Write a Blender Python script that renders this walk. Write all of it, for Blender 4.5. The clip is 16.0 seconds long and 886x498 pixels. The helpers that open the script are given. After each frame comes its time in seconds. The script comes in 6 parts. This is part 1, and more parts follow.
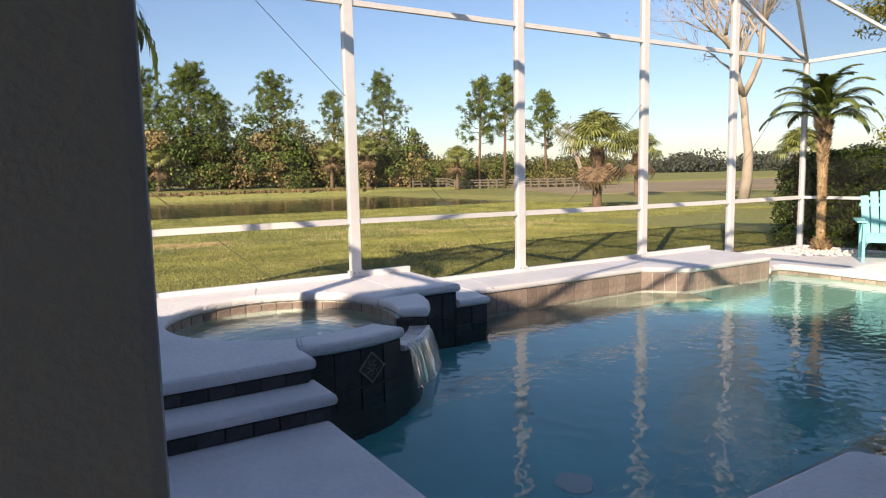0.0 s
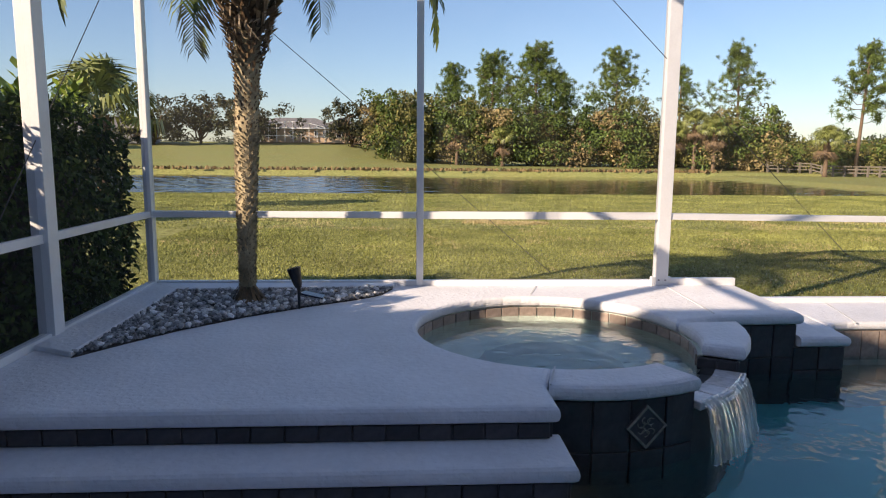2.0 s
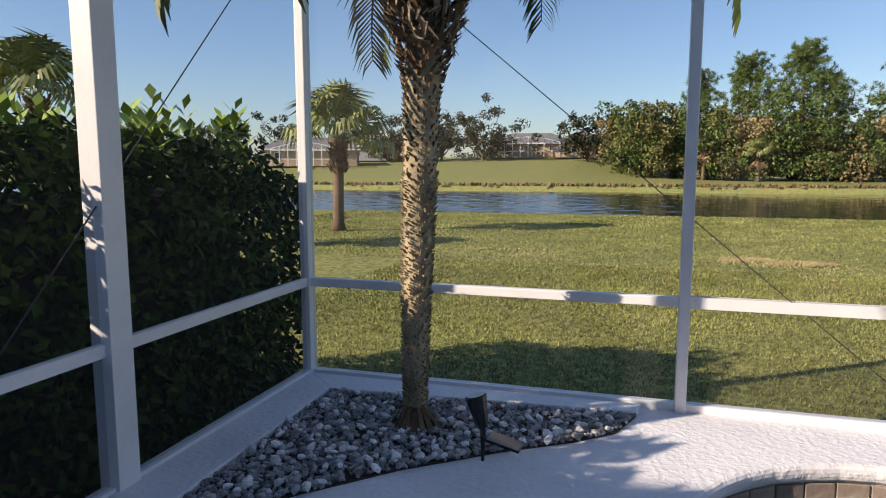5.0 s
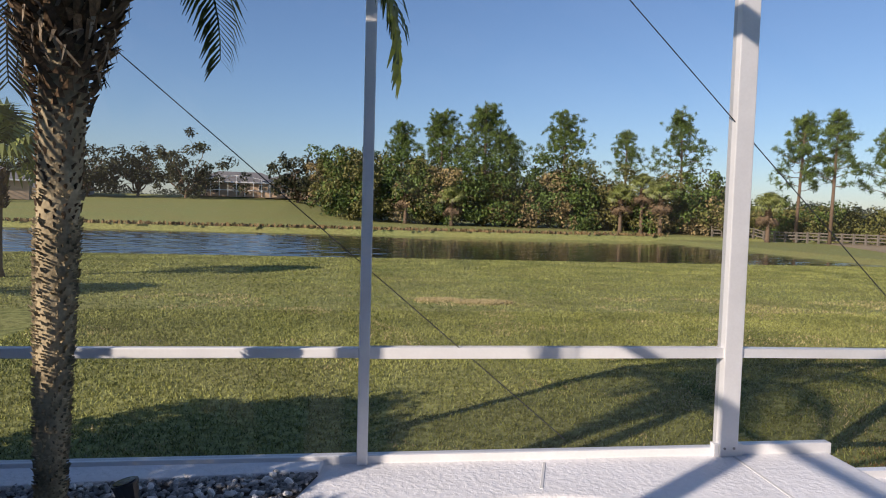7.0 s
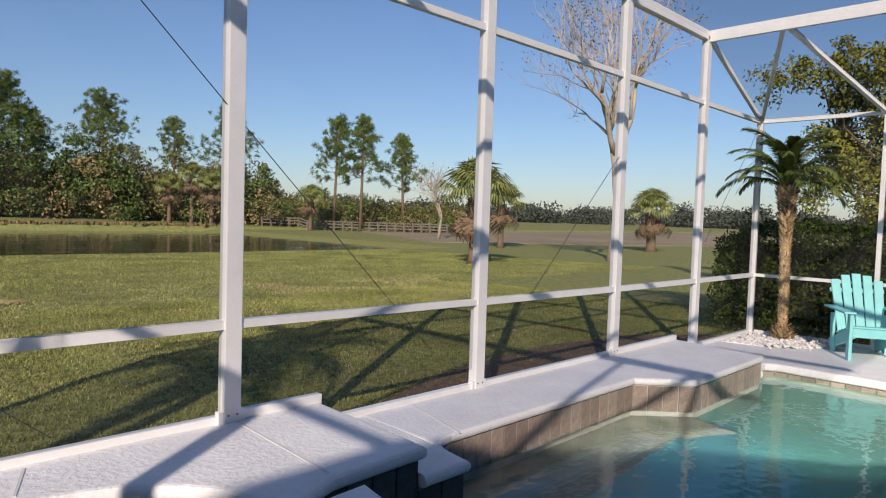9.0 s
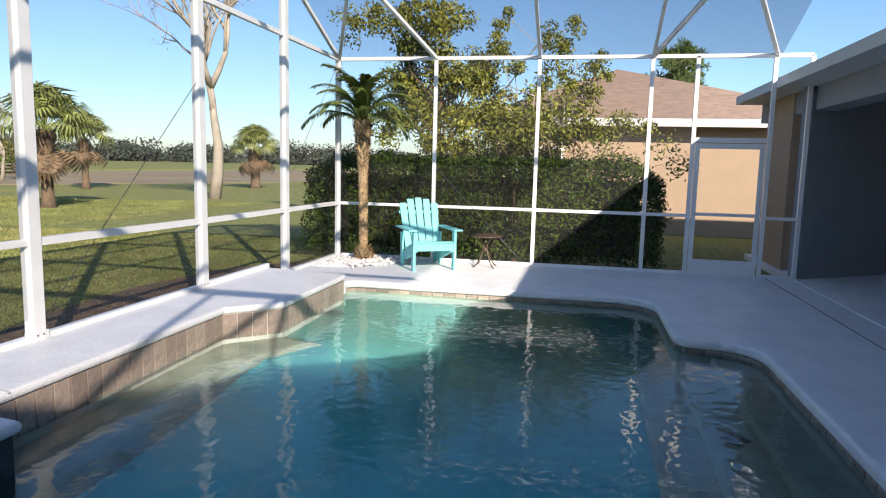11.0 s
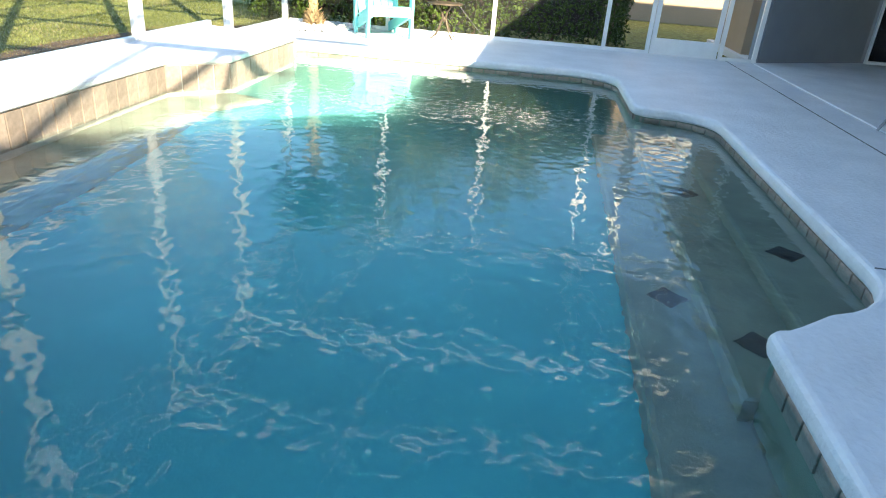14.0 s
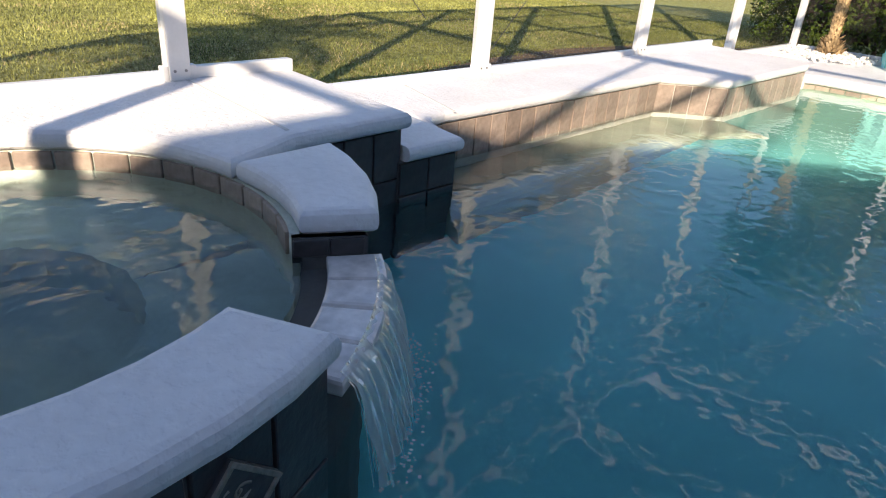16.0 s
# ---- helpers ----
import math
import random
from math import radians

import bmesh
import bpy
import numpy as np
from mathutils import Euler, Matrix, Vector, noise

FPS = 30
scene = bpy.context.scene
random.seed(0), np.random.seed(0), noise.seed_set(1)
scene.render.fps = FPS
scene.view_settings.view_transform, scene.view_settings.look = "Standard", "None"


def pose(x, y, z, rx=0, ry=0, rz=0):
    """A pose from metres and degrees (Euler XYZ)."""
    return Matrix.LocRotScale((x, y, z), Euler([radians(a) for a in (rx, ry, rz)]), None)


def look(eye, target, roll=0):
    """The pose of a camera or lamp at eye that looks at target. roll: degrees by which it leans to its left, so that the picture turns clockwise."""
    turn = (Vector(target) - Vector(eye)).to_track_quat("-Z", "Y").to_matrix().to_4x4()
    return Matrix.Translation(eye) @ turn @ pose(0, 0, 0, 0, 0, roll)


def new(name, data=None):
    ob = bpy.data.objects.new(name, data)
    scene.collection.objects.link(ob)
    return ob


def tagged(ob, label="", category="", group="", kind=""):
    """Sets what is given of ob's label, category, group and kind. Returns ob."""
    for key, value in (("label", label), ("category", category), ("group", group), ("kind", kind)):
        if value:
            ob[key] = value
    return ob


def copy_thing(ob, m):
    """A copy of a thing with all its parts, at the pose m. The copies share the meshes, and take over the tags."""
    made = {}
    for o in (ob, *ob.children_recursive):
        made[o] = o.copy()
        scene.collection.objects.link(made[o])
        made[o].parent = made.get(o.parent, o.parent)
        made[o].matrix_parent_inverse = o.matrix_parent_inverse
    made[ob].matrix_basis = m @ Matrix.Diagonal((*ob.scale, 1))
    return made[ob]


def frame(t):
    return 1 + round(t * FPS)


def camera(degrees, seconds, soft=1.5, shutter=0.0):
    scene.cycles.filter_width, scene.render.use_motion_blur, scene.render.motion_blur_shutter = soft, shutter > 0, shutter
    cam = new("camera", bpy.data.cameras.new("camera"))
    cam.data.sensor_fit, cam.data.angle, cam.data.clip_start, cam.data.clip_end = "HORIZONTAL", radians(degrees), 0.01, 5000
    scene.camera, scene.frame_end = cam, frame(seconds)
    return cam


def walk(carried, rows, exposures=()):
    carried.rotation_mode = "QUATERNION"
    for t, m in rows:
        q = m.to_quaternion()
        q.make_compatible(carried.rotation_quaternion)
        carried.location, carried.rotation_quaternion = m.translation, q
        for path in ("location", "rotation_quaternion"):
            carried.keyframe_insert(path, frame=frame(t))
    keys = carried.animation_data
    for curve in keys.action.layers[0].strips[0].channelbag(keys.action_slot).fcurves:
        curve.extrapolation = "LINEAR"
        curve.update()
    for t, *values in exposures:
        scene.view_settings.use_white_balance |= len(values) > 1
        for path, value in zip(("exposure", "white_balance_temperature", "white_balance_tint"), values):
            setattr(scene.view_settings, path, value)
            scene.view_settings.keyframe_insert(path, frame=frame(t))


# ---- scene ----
cam = camera(67.8, 16.0, soft=1.1)
PATH = [
    (0, (-3.052, -6.768, 1.465), (-2.002, -5.081, 1.241), -1.2),
    (0.5, (-2.765, -6.629, 1.466), (-1.843, -4.871, 1.221), -0.6),
    (1, (-2.631, -6.401, 1.463), (-1.96, -4.534, 1.212), -0.2),
    (1.5, (-2.491, -6.082, 1.461), (-2.118, -4.134, 1.201), 0.3),
    (2, (-2.324, -5.776, 1.49), (-2.208, -3.799, 1.209), 0.5),
    (2.5, (-2.302, -5.418, 1.479), (-2.407, -3.446, 1.163), 0.6),
    (3, (-2.28, -5.008, 1.472), (-2.634, -3.069, 1.131), 0.5),
    (3.2, (-2.299, -4.849, 1.472), (-2.754, -2.932, 1.129), 0.4),
    (5.3, (-2.439, -3.73, 1.745), (-3.011, -1.828, 1.51), 0.0),
    (5.5, (-2.421, -3.694, 1.76), (-2.962, -1.782, 1.529), 0.2),
    (6, (-2.389, -3.645, 1.762), (-2.732, -1.684, 1.581), 0.8),
    (6.5, (-2.335, -3.633, 1.758), (-2.385, -1.638, 1.621), 1.3),
    (7, (-2.272, -3.645, 1.755), (-1.997, -1.667, 1.646), 1.6),
    (7.5, (-2.2, -3.68, 1.733), (-1.598, -1.775, 1.645), 1.7),
    (8, (-2.131, -3.741, 1.722), (-1.224, -1.961, 1.636), 1.8),
    (8.5, (-2.074, -3.801, 1.7), (-0.894, -2.189, 1.61), 1.8),
    (9, (-2.014, -3.86, 1.688), (-0.595, -2.453, 1.59), 1.8),
    (9.5, (-1.966, -3.93, 1.677), (-0.349, -2.758, 1.571), 1.7),
    (10, (-1.939, -3.994, 1.664), (-0.168, -3.073, 1.54), 1.5),
    (10.2, (-1.928, -4.005, 1.652), (-0.107, -3.191, 1.518), 1.5),
    (12.3, (-1.891, -4.232, 1.445), (0.026, -4.321, 0.883), 2.9),
    (12.5, (-1.906, -4.234, 1.404), (-0.007, -4.355, 0.788), 3.3),
    (13, (-1.926, -4.233, 1.315), (-0.067, -4.365, 0.59), 4.1),
    (13.5, (-1.932, -4.177, 1.27), (-0.086, -4.219, 0.5), 4.4),
    (14, (-1.906, -4.033, 1.267), (-0.098, -3.835, 0.436), 4.5),
    (14.5, (-1.862, -3.903, 1.266), (-0.124, -3.412, 0.406), 4.4),
    (15, (-1.676, -3.708, 1.265), (-0.041, -2.953, 0.396), 4.2),
    (15.5, (-1.503, -3.599, 1.211), (-0.018, -2.59, 0.33), 4.7),
    (16, (-1.482, -3.501, 1.15), (-0.193, -2.243, 0.282), 4.4),
]
walk(cam, [(t, look(eye, target, roll)) for t, eye, target, roll in PATH],
     exposures=[(0.0, 0.9, 7700, 20), (1.0, 0.95, 7600, 20), (3.0, 0.9, 7500, 21), (5.5, 0.70, 7000, 19), (7.0, 0.42, 6700, 19), (10.0, 0.25, 6750, 19), (12.5, 2.25, 6250, 2), (13.5, 2.4, 6900, 1), (14.2, 2.4, 7500, 1), (15.0, 1.88, 8000, 7), (16.0, 1.35, 7600, 16)])

# ---- world and sun ----
SUN_AZ, SUN_EL = radians(215.7), radians(26.0)   # where the sun stands, from +x towards +y
sun_way = Vector((math.cos(SUN_AZ) * math.cos(SUN_EL), math.sin(SUN_AZ) * math.cos(SUN_EL), math.sin(SUN_EL)))
world = bpy.data.worlds.new("sky")
scene.world = world
world.use_nodes = True
sky = world.node_tree.nodes.new("ShaderNodeTexSky")
sky.sky_type, sky.sun_disc = "NISHITA", False
sky.sun_elevation, sky.sun_rotation = SUN_EL, math.pi / 2 - SUN_AZ
sky.air_density, sky.dust_density, sky.ozone_density = 1.1, 0.5, 6.0
back = world.node_tree.nodes["Background"]
back.inputs["Strength"].default_value = 0.112
world.node_tree.links.new(sky.outputs[0], back.inputs["Color"])
sun_data = bpy.data.lights.new("sun", "SUN")
sun_data.energy, sun_data.angle, sun_data.color = 5.0, radians(0.55), (1.0, 0.91, 0.76)
sun = new("sun", sun_data)
sun.matrix_basis = look(sun_way * 60, (0, 0, 0))

# ---- materials ----


def mat(name, color, rough=0.6, metal=0.0, vary=0.12, scale=6.0, bump=0.1, fine=60.0, island=0.0, obj=0.0, tint=None, spec=0.5, stretch=(1, 1, 1)):
    """A painted, natural or metal surface: base colour, wear at two scales and a fine relief, in metres."""
    m = bpy.data.materials.new(name)
    m.use_nodes = True
    nt = m.node_tree
    bsdf = nt.nodes["Principled BSDF"]
    bsdf.inputs["Roughness"].default_value = rough
    bsdf.inputs["Metallic"].default_value = metal
    bsdf.inputs["Specular IOR Level"].default_value = spec
    co = nt.nodes.new("ShaderNodeTexCoord")
    mp = nt.nodes.new("ShaderNodeMapping")
    mp.inputs["Scale"].default_value = stretch
    nt.links.new(co.outputs["Object"], mp.inputs["Vector"])
    big, small = nt.nodes.new("ShaderNodeTexNoise"), nt.nodes.new("ShaderNodeTexNoise")
    big.inputs["Scale"].default_value, big.inputs["Detail"].default_value = scale, 5
    small.inputs["Scale"].default_value, small.inputs["Detail"].default_value = fine, 4
    for n in (big, small):
        nt.links.new(mp.outputs[0], n.inputs["Vector"])
    add = nt.nodes.new("ShaderNodeMath")
    add.operation = "ADD"
    half = nt.nodes.new("ShaderNodeMath")
    half.operation = "MULTIPLY"
    half.inputs[1].default_value = 0.5
    nt.links.new(small.outputs["Fac"], half.inputs[0])
    nt.links.new(big.outputs["Fac"], add.inputs[0])
    nt.links.new(half.outputs[0], add.inputs[1])
    ramp = nt.nodes.new("ShaderNodeValToRGB")
    ramp.color_ramp.elements[0].position, ramp.color_ramp.elements[1].position = 0.45, 1.05
    lo = tuple(max(0.0, c * (1 - vary)) for c in color)
    hi = tuple(min(1.0, c * (1 + vary)) for c in (tint or color))
    ramp.color_ramp.elements[0].color, ramp.color_ramp.elements[1].color = (*lo, 1), (*hi, 1)
    nt.links.new(add.outputs[0], ramp.inputs[0])
    out = ramp.outputs[0]
    for amount, node, socket in ((island, "ShaderNodeNewGeometry", "Random Per Island"), (obj, "ShaderNodeObjectInfo", "Random")):
        if amount:
            info = nt.nodes.new(node)
            rng = nt.nodes.new("ShaderNodeMapRange")
            rng.inputs["To Min"].default_value, rng.inputs["To Max"].default_value = 1 - amount, 1 + amount
            nt.links.new(info.outputs[socket], rng.inputs["Value"])
            hsv = nt.nodes.new("ShaderNodeHueSaturation")
            nt.links.new(rng.outputs[0], hsv.inputs["Value"])
            nt.links.new(out, hsv.inputs["Color"])
            out = hsv.outputs[0]
    nt.links.new(out, bsdf.inputs["Base Color"])
    if bump:
        bp = nt.nodes.new("ShaderNodeBump")
        bp.inputs["Strength"].default_value, bp.inputs["Distance"].default_value = bump, 0.01
        nt.links.new(small.outputs["Fac"], bp.inputs["Height"])
        nt.links.new(bp.outputs[0], bsdf.inputs["Normal"])
    return m


def water(name, tint, scale, strength, rough=0.0, clear=1.0):
    """A rippled water surface that refracts and reflects."""
    m = bpy.data.materials.new(name)
    m.use_nodes = True
    nt = m.node_tree
    bsdf = nt.nodes["Principled BSDF"]
    bsdf.inputs["Base Color"].default_value = (*tint, 1)
    bsdf.inputs["Transmission Weight"].default_value = clear
    bsdf.inputs["Roughness"].default_value, bsdf.inputs["IOR"].default_value = rough, 1.33
    co = nt.nodes.new("ShaderNodeTexCoord")
    n1, n2 = nt.nodes.new("ShaderNodeTexNoise"), nt.nodes.new("ShaderNodeTexNoise")
    n1.inputs["Scale"].default_value, n1.inputs["Detail"].default_value, n1.inputs["Distortion"].default_value = scale, 0, 0.5
    n2.inputs["Scale"].default_value, n2.inputs["Detail"].default_value = scale * 2.3, 0
    add = nt.nodes.new("ShaderNodeMath")
    add.operation = "MULTIPLY_ADD"
    add.inputs[1].default_value = 0.16
    for n in (n1, n2):
        nt.links.new(co.outputs["Object"], n.inputs["Vector"])
    nt.links.new(n2.outputs["Fac"], add.inputs[0])
    nt.links.new(n1.outputs["Fac"], add.inputs[2])
    bp = nt.nodes.new("ShaderNodeBump")
    bp.inputs["Strength"].default_value, bp.inputs["Distance"].default_value = strength, 0.05
    nt.links.new(add.outputs[0], bp.inputs["Height"])
    nt.links.new(bp.outputs[0], bsdf.inputs["Normal"])
    return m


def see_through(name, color, clear):
    """Woven insect screen: part of the light passes straight through."""
    m = bpy.data.materials.new(name)
    m.use_nodes = True
    nt = m.node_tree
    bsdf = nt.nodes["Principled BSDF"]
    bsdf.inputs["Base Color"].default_value, bsdf.inputs["Roughness"].default_value = (*color, 1), 0.7
    clear_node, mix = nt.nodes.new("ShaderNodeBsdfTransparent"), nt.nodes.new("ShaderNodeMixShader")
    mix.inputs[0].default_value = clear
    nt.links.new(bsdf.outputs[0], mix.inputs[1])
    nt.links.new(clear_node.outputs[0], mix.inputs[2])
    nt.links.new(mix.outputs[0], nt.nodes["Material Output"].inputs["Surface"])
    return m


M_DECK = mat("cool deck coating", (0.78, 0.78, 0.80), 0.55, vary=0.10, scale=2.2, bump=1.0, fine=26, spec=0.35)
# flattened plaster blobs over the whole deck
_n, _l = M_DECK.node_tree.nodes, M_DECK.node_tree.links
_co, _blob, _flat = _n.new("ShaderNodeTexCoord"), _n.new("ShaderNodeTexNoise"), _n.new("ShaderNodeMapRange")
_blob.inputs["Scale"].default_value, _blob.inputs["Detail"].default_value, _blob.inputs["Distortion"].default_value = 30, 3, 0.1
_flat.interpolation_type = "SMOOTHSTEP"
_flat.inputs["From Min"].default_value, _flat.inputs["From Max"].default_value = 0.40, 0.64
_l.new(_co.outputs["Object"], _blob.inputs["Vector"])
_l.new(_blob.outputs["Fac"], _flat.inputs["Value"])
_bump = _n["Bump"]
_bump.inputs["Strength"].default_value, _bump.inputs["Distance"].default_value = 0.5, 0.004
_l.new(_flat.outputs[0], _bump.inputs["Height"])
M_FRAME = mat("white powder coated aluminium", (0.80, 0.80, 0.80), 0.35, vary=0.06, scale=5, bump=0.05)
M_SCREEN = see_through("charcoal insect screen", (0.03, 0.03, 0.03), 0.77)
# made denser than the wall screen to stand in for sun slanting through mesh
M_ROOFSCREEN = see_through("charcoal roof screen, denser for slanting sun", (0.03, 0.03, 0.03), 0.57)
M_TILE = mat("brown slate waterline tile", (0.33, 0.26, 0.22), 0.35, vary=0.35, scale=9, bump=0.25, fine=40, obj=0.22)
M_DTILE = mat("dark slate tile", (0.055, 0.05, 0.052), 0.3, vary=0.4, scale=9, bump=0.25, fine=40, obj=0.3)
M_GROUT = mat("grey grout", (0.55, 0.52, 0.48), 0.8, vary=0.15, scale=12)
M_DGROUT = mat("dark grout", (0.10, 0.10, 0.10), 0.8, vary=0.15, scale=12)
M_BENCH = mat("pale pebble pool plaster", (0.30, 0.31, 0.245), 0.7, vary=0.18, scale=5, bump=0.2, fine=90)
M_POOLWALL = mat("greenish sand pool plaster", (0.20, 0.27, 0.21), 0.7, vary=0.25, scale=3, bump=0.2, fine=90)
# the water's tint by depth is put into the plaster, bluer towards -x
M_FLOORTINT = mat("pool plaster with the water's depth tint in its colour", (0.08, 0.58, 0.62), 0.7, vary=0.12, scale=1.5, bump=0.1)
_n, _l = M_FLOORTINT.node_tree.nodes, M_FLOORTINT.node_tree.links
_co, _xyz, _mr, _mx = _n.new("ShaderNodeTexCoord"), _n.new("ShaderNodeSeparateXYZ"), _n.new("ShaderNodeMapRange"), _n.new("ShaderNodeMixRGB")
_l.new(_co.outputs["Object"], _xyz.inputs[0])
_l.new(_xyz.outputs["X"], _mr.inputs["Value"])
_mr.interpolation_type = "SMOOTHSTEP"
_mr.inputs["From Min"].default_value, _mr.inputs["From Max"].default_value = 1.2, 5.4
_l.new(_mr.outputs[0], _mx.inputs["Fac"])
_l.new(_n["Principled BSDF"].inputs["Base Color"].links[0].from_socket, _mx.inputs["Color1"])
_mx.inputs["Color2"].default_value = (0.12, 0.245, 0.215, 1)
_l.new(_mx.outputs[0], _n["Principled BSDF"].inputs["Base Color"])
M_SPA = mat("pale spa plaster", (0.52, 0.58, 0.52), 0.7, vary=0.2, scale=4, bump=0.2)
M_WATER = water("pool water", (0.72, 0.96, 0.99), 10.0, 0.066)
M_SPAWATER = water("spa water", (0.80, 0.95, 0.97), 13.0, 0.085)
M_POND = water("pond water", (0.012, 0.015, 0.016), 6.0, 0.04, 0.03, 0.0)
M_STUCCO = mat("grey painted stucco", (0.30, 0.315, 0.345), 0.85, vary=0.06, scale=3, bump=0.4, fine=80)
M_SOFFIT = mat("pale soffit", (0.62, 0.62, 0.62), 0.8, vary=0.05, scale=3)
M_BEIGE = mat("beige stucco", (0.44, 0.32, 0.22), 0.85, vary=0.06, scale=3, bump=0.3, fine=60)
M_GLASSDARK = mat("dark tinted door glass", (0.012, 0.013, 0.016), 0.05, vary=0.2, bump=0)
M_ROOF = mat("brown roof shingle", (0.29, 0.20, 0.145), 0.85, vary=0.3, scale=4, bump=0.3, stretch=(1, 1, 4))
M_GRASS = mat("lawn soil under grass", (0.11, 0.13, 0.038), 0.9, vary=0.5, scale=9.0, bump=1.0, fine=32, tint=(0.24, 0.25, 0.09), spec=0.1)
_n, _l = M_GRASS.node_tree.nodes, M_GRASS.node_tree.links
_co, _big, _rng, _hsv = _n.new("ShaderNodeTexCoord"), _n.new("ShaderNodeTexNoise"), _n.new("ShaderNodeMapRange"), _n.new("ShaderNodeHueSaturation")
_big.inputs["Scale"].default_value, _big.inputs["Detail"].default_value = 0.35, 6
_rng.inputs["From Min"].default_value, _rng.inputs["From Max"].default_value = 0.3, 0.7
_rng.inputs["To Min"].default_value, _rng.inputs["To Max"].default_value = 0.474, 0.514
_l.new(_co.outputs["Object"], _big.inputs["Vector"])
_l.new(_big.outputs["Fac"], _rng.inputs["Value"])
_l.new(_rng.outputs[0], _hsv.inputs["Hue"])
_l.new(_n["Principled BSDF"].inputs["Base Color"].links[0].from_socket, _hsv.inputs["Color"])
_l.new(_hsv.outputs[0], _n["Principled BSDF"].inputs["Base Color"])

M_LEAF = mat("broad hedge leaves", (0.024, 0.046, 0.010), 0.6, vary=0.25, scale=3, bump=0, island=0.5, tint=(0.05, 0.085, 0.016), spec=0.10)
M_LEAFR = mat("glossy hedge leaves", (0.030, 0.064, 0.010), 0.5, vary=0.25, scale=3, bump=0, island=0.5, tint=(0.07, 0.105, 0.017), spec=0.13)
M_PINE = mat("pine needles", (0.060, 0.105, 0.022), 0.7, vary=0.3, scale=0.3, bump=0, island=0.5, tint=(0.105, 0.145, 0.032), spec=0.15)
M_SHRUB = mat("scrub leaves", (0.12, 0.15, 0.035), 0.7, vary=0.3, scale=0.15, bump=0, island=0.5, tint=(0.13, 0.115, 0.04), spec=0.2)
M_OAK = mat("oak leaves", (0.05, 0.055, 0.028), 0.7, vary=0.3, scale=0.2, bump=0, island=0.45, spec=0.2)
M_TREE = mat("yellow green tree leaves", (0.085, 0.125, 0.024), 0.5, vary=0.3, scale=0.6, bump=0, island=0.5, tint=(0.20, 0.19, 0.028), spec=0.3)
M_FROND = mat("palm frond", (0.055, 0.105, 0.022), 0.45, vary=0.3, scale=2, bump=0, island=0.35, tint=(0.12, 0.15, 0.03))
M_FAN = mat("fan palm leaf", (0.17, 0.21, 0.045), 0.5, vary=0.3, scale=1, bump=0, island=0.35, tint=(0.17, 0.19, 0.05))
M_PALMTAN = mat("tan palm trunk bases", (0.33, 0.21, 0.11), 0.9, vary=0.4, scale=6, bump=0.4, island=0.45, tint=(0.45, 0.33, 0.19))
M_SCAR = mat("olive tan palm trunk", (0.25, 0.20, 0.115), 0.9, vary=0.45, scale=6, bump=0.5, island=0.35, tint=(0.33, 0.27, 0.17))
M_BOOT = mat("dead palm boots", (0.075, 0.046, 0.027), 0.9, vary=0.5, scale=5, bump=0.5, island=0.6, tint=(0.18, 0.115, 0.062))
M_WISP = mat("frayed dead palm fibre", (0.10, 0.07, 0.045), 0.9, vary=0.4, scale=8, bump=0, island=0.6, tint=(0.30, 0.24, 0.17))
M_BARK = mat("brown bark", (0.14, 0.095, 0.06), 0.95, vary=0.35, scale=4, bump=0.6, fine=30)
M_PALE = mat("pale bare bark", (0.36, 0.31, 0.25), 0.9, vary=0.25, scale=2, bump=0.3)
M_DRYLEAF = mat("dry brown leaves", (0.15, 0.10, 0.055), 0.8, vary=0.3, scale=2, bump=0, island=0.4)
M_STONE = mat("white and grey river stone", (0.46, 0.455, 0.45), 0.6, vary=0.3, scale=20, bump=0.3, island=0.55, obj=0.5)
M_WSTONE = mat("white marble chips", (0.72, 0.70, 0.68), 0.6, vary=0.12, scale=20, bump=0.2, island=0.25)
# soil of the stone bed, also colours the dark core inside the hedges
M_SOIL_CORE = mat("dark soil and hedge core", (0.045, 0.035, 0.028), 0.95, vary=0.4, scale=8, bump=0.6)
M_MULCH = mat("brown mulch", (0.12, 0.075, 0.045), 0.95, vary=0.5, scale=9, bump=0.8)
M_TEAL = mat("turquoise plastic lumber", (0.24, 0.68, 0.68), 0.45, vary=0.06, scale=8, bump=0.08)
M_BLACK = mat("black plastic", (0.012, 0.012, 0.013), 0.35, vary=0.1, bump=0)
M_SOLAR = mat("solar cell", (0.01, 0.012, 0.03), 0.12, vary=0.2, bump=0)
M_IRON = mat("brown cast metal", (0.09, 0.065, 0.045), 0.5, metal=0.4, vary=0.3, scale=10)
M_STEEL = mat("grey powder coated steel", (0.26, 0.26, 0.27), 0.4, metal=0.5, vary=0.1)
M_SLING = mat("grey woven sling", (0.12, 0.12, 0.13), 0.7, vary=0.15, scale=12, bump=0.4, fine=300)
M_TABLE = mat("dark smoked table top", (0.03, 0.03, 0.035), 0.12, vary=0.15, bump=0)
M_CABLE = mat("steel cable", (0.06, 0.06, 0.065), 0.5, metal=0.6, vary=0.1, bump=0)
M_MARBLE = mat("wet white marble", (0.66, 0.63, 0.62), 0.15, vary=0.35, scale=7, bump=0.25, fine=25)
M_RELIEF = mat("pale carved stone", (0.25, 0.235, 0.205), 0.6, vary=0.35, scale=30, bump=0.5)
M_GREYROOF = mat("grey roof shingle", (0.16, 0.155, 0.155), 0.85, vary=0.25, scale=2, bump=0.2)
M_WOODF = mat("weathered fence wood", (0.15, 0.13, 0.105), 0.9, vary=0.3, scale=2, bump=0.3)
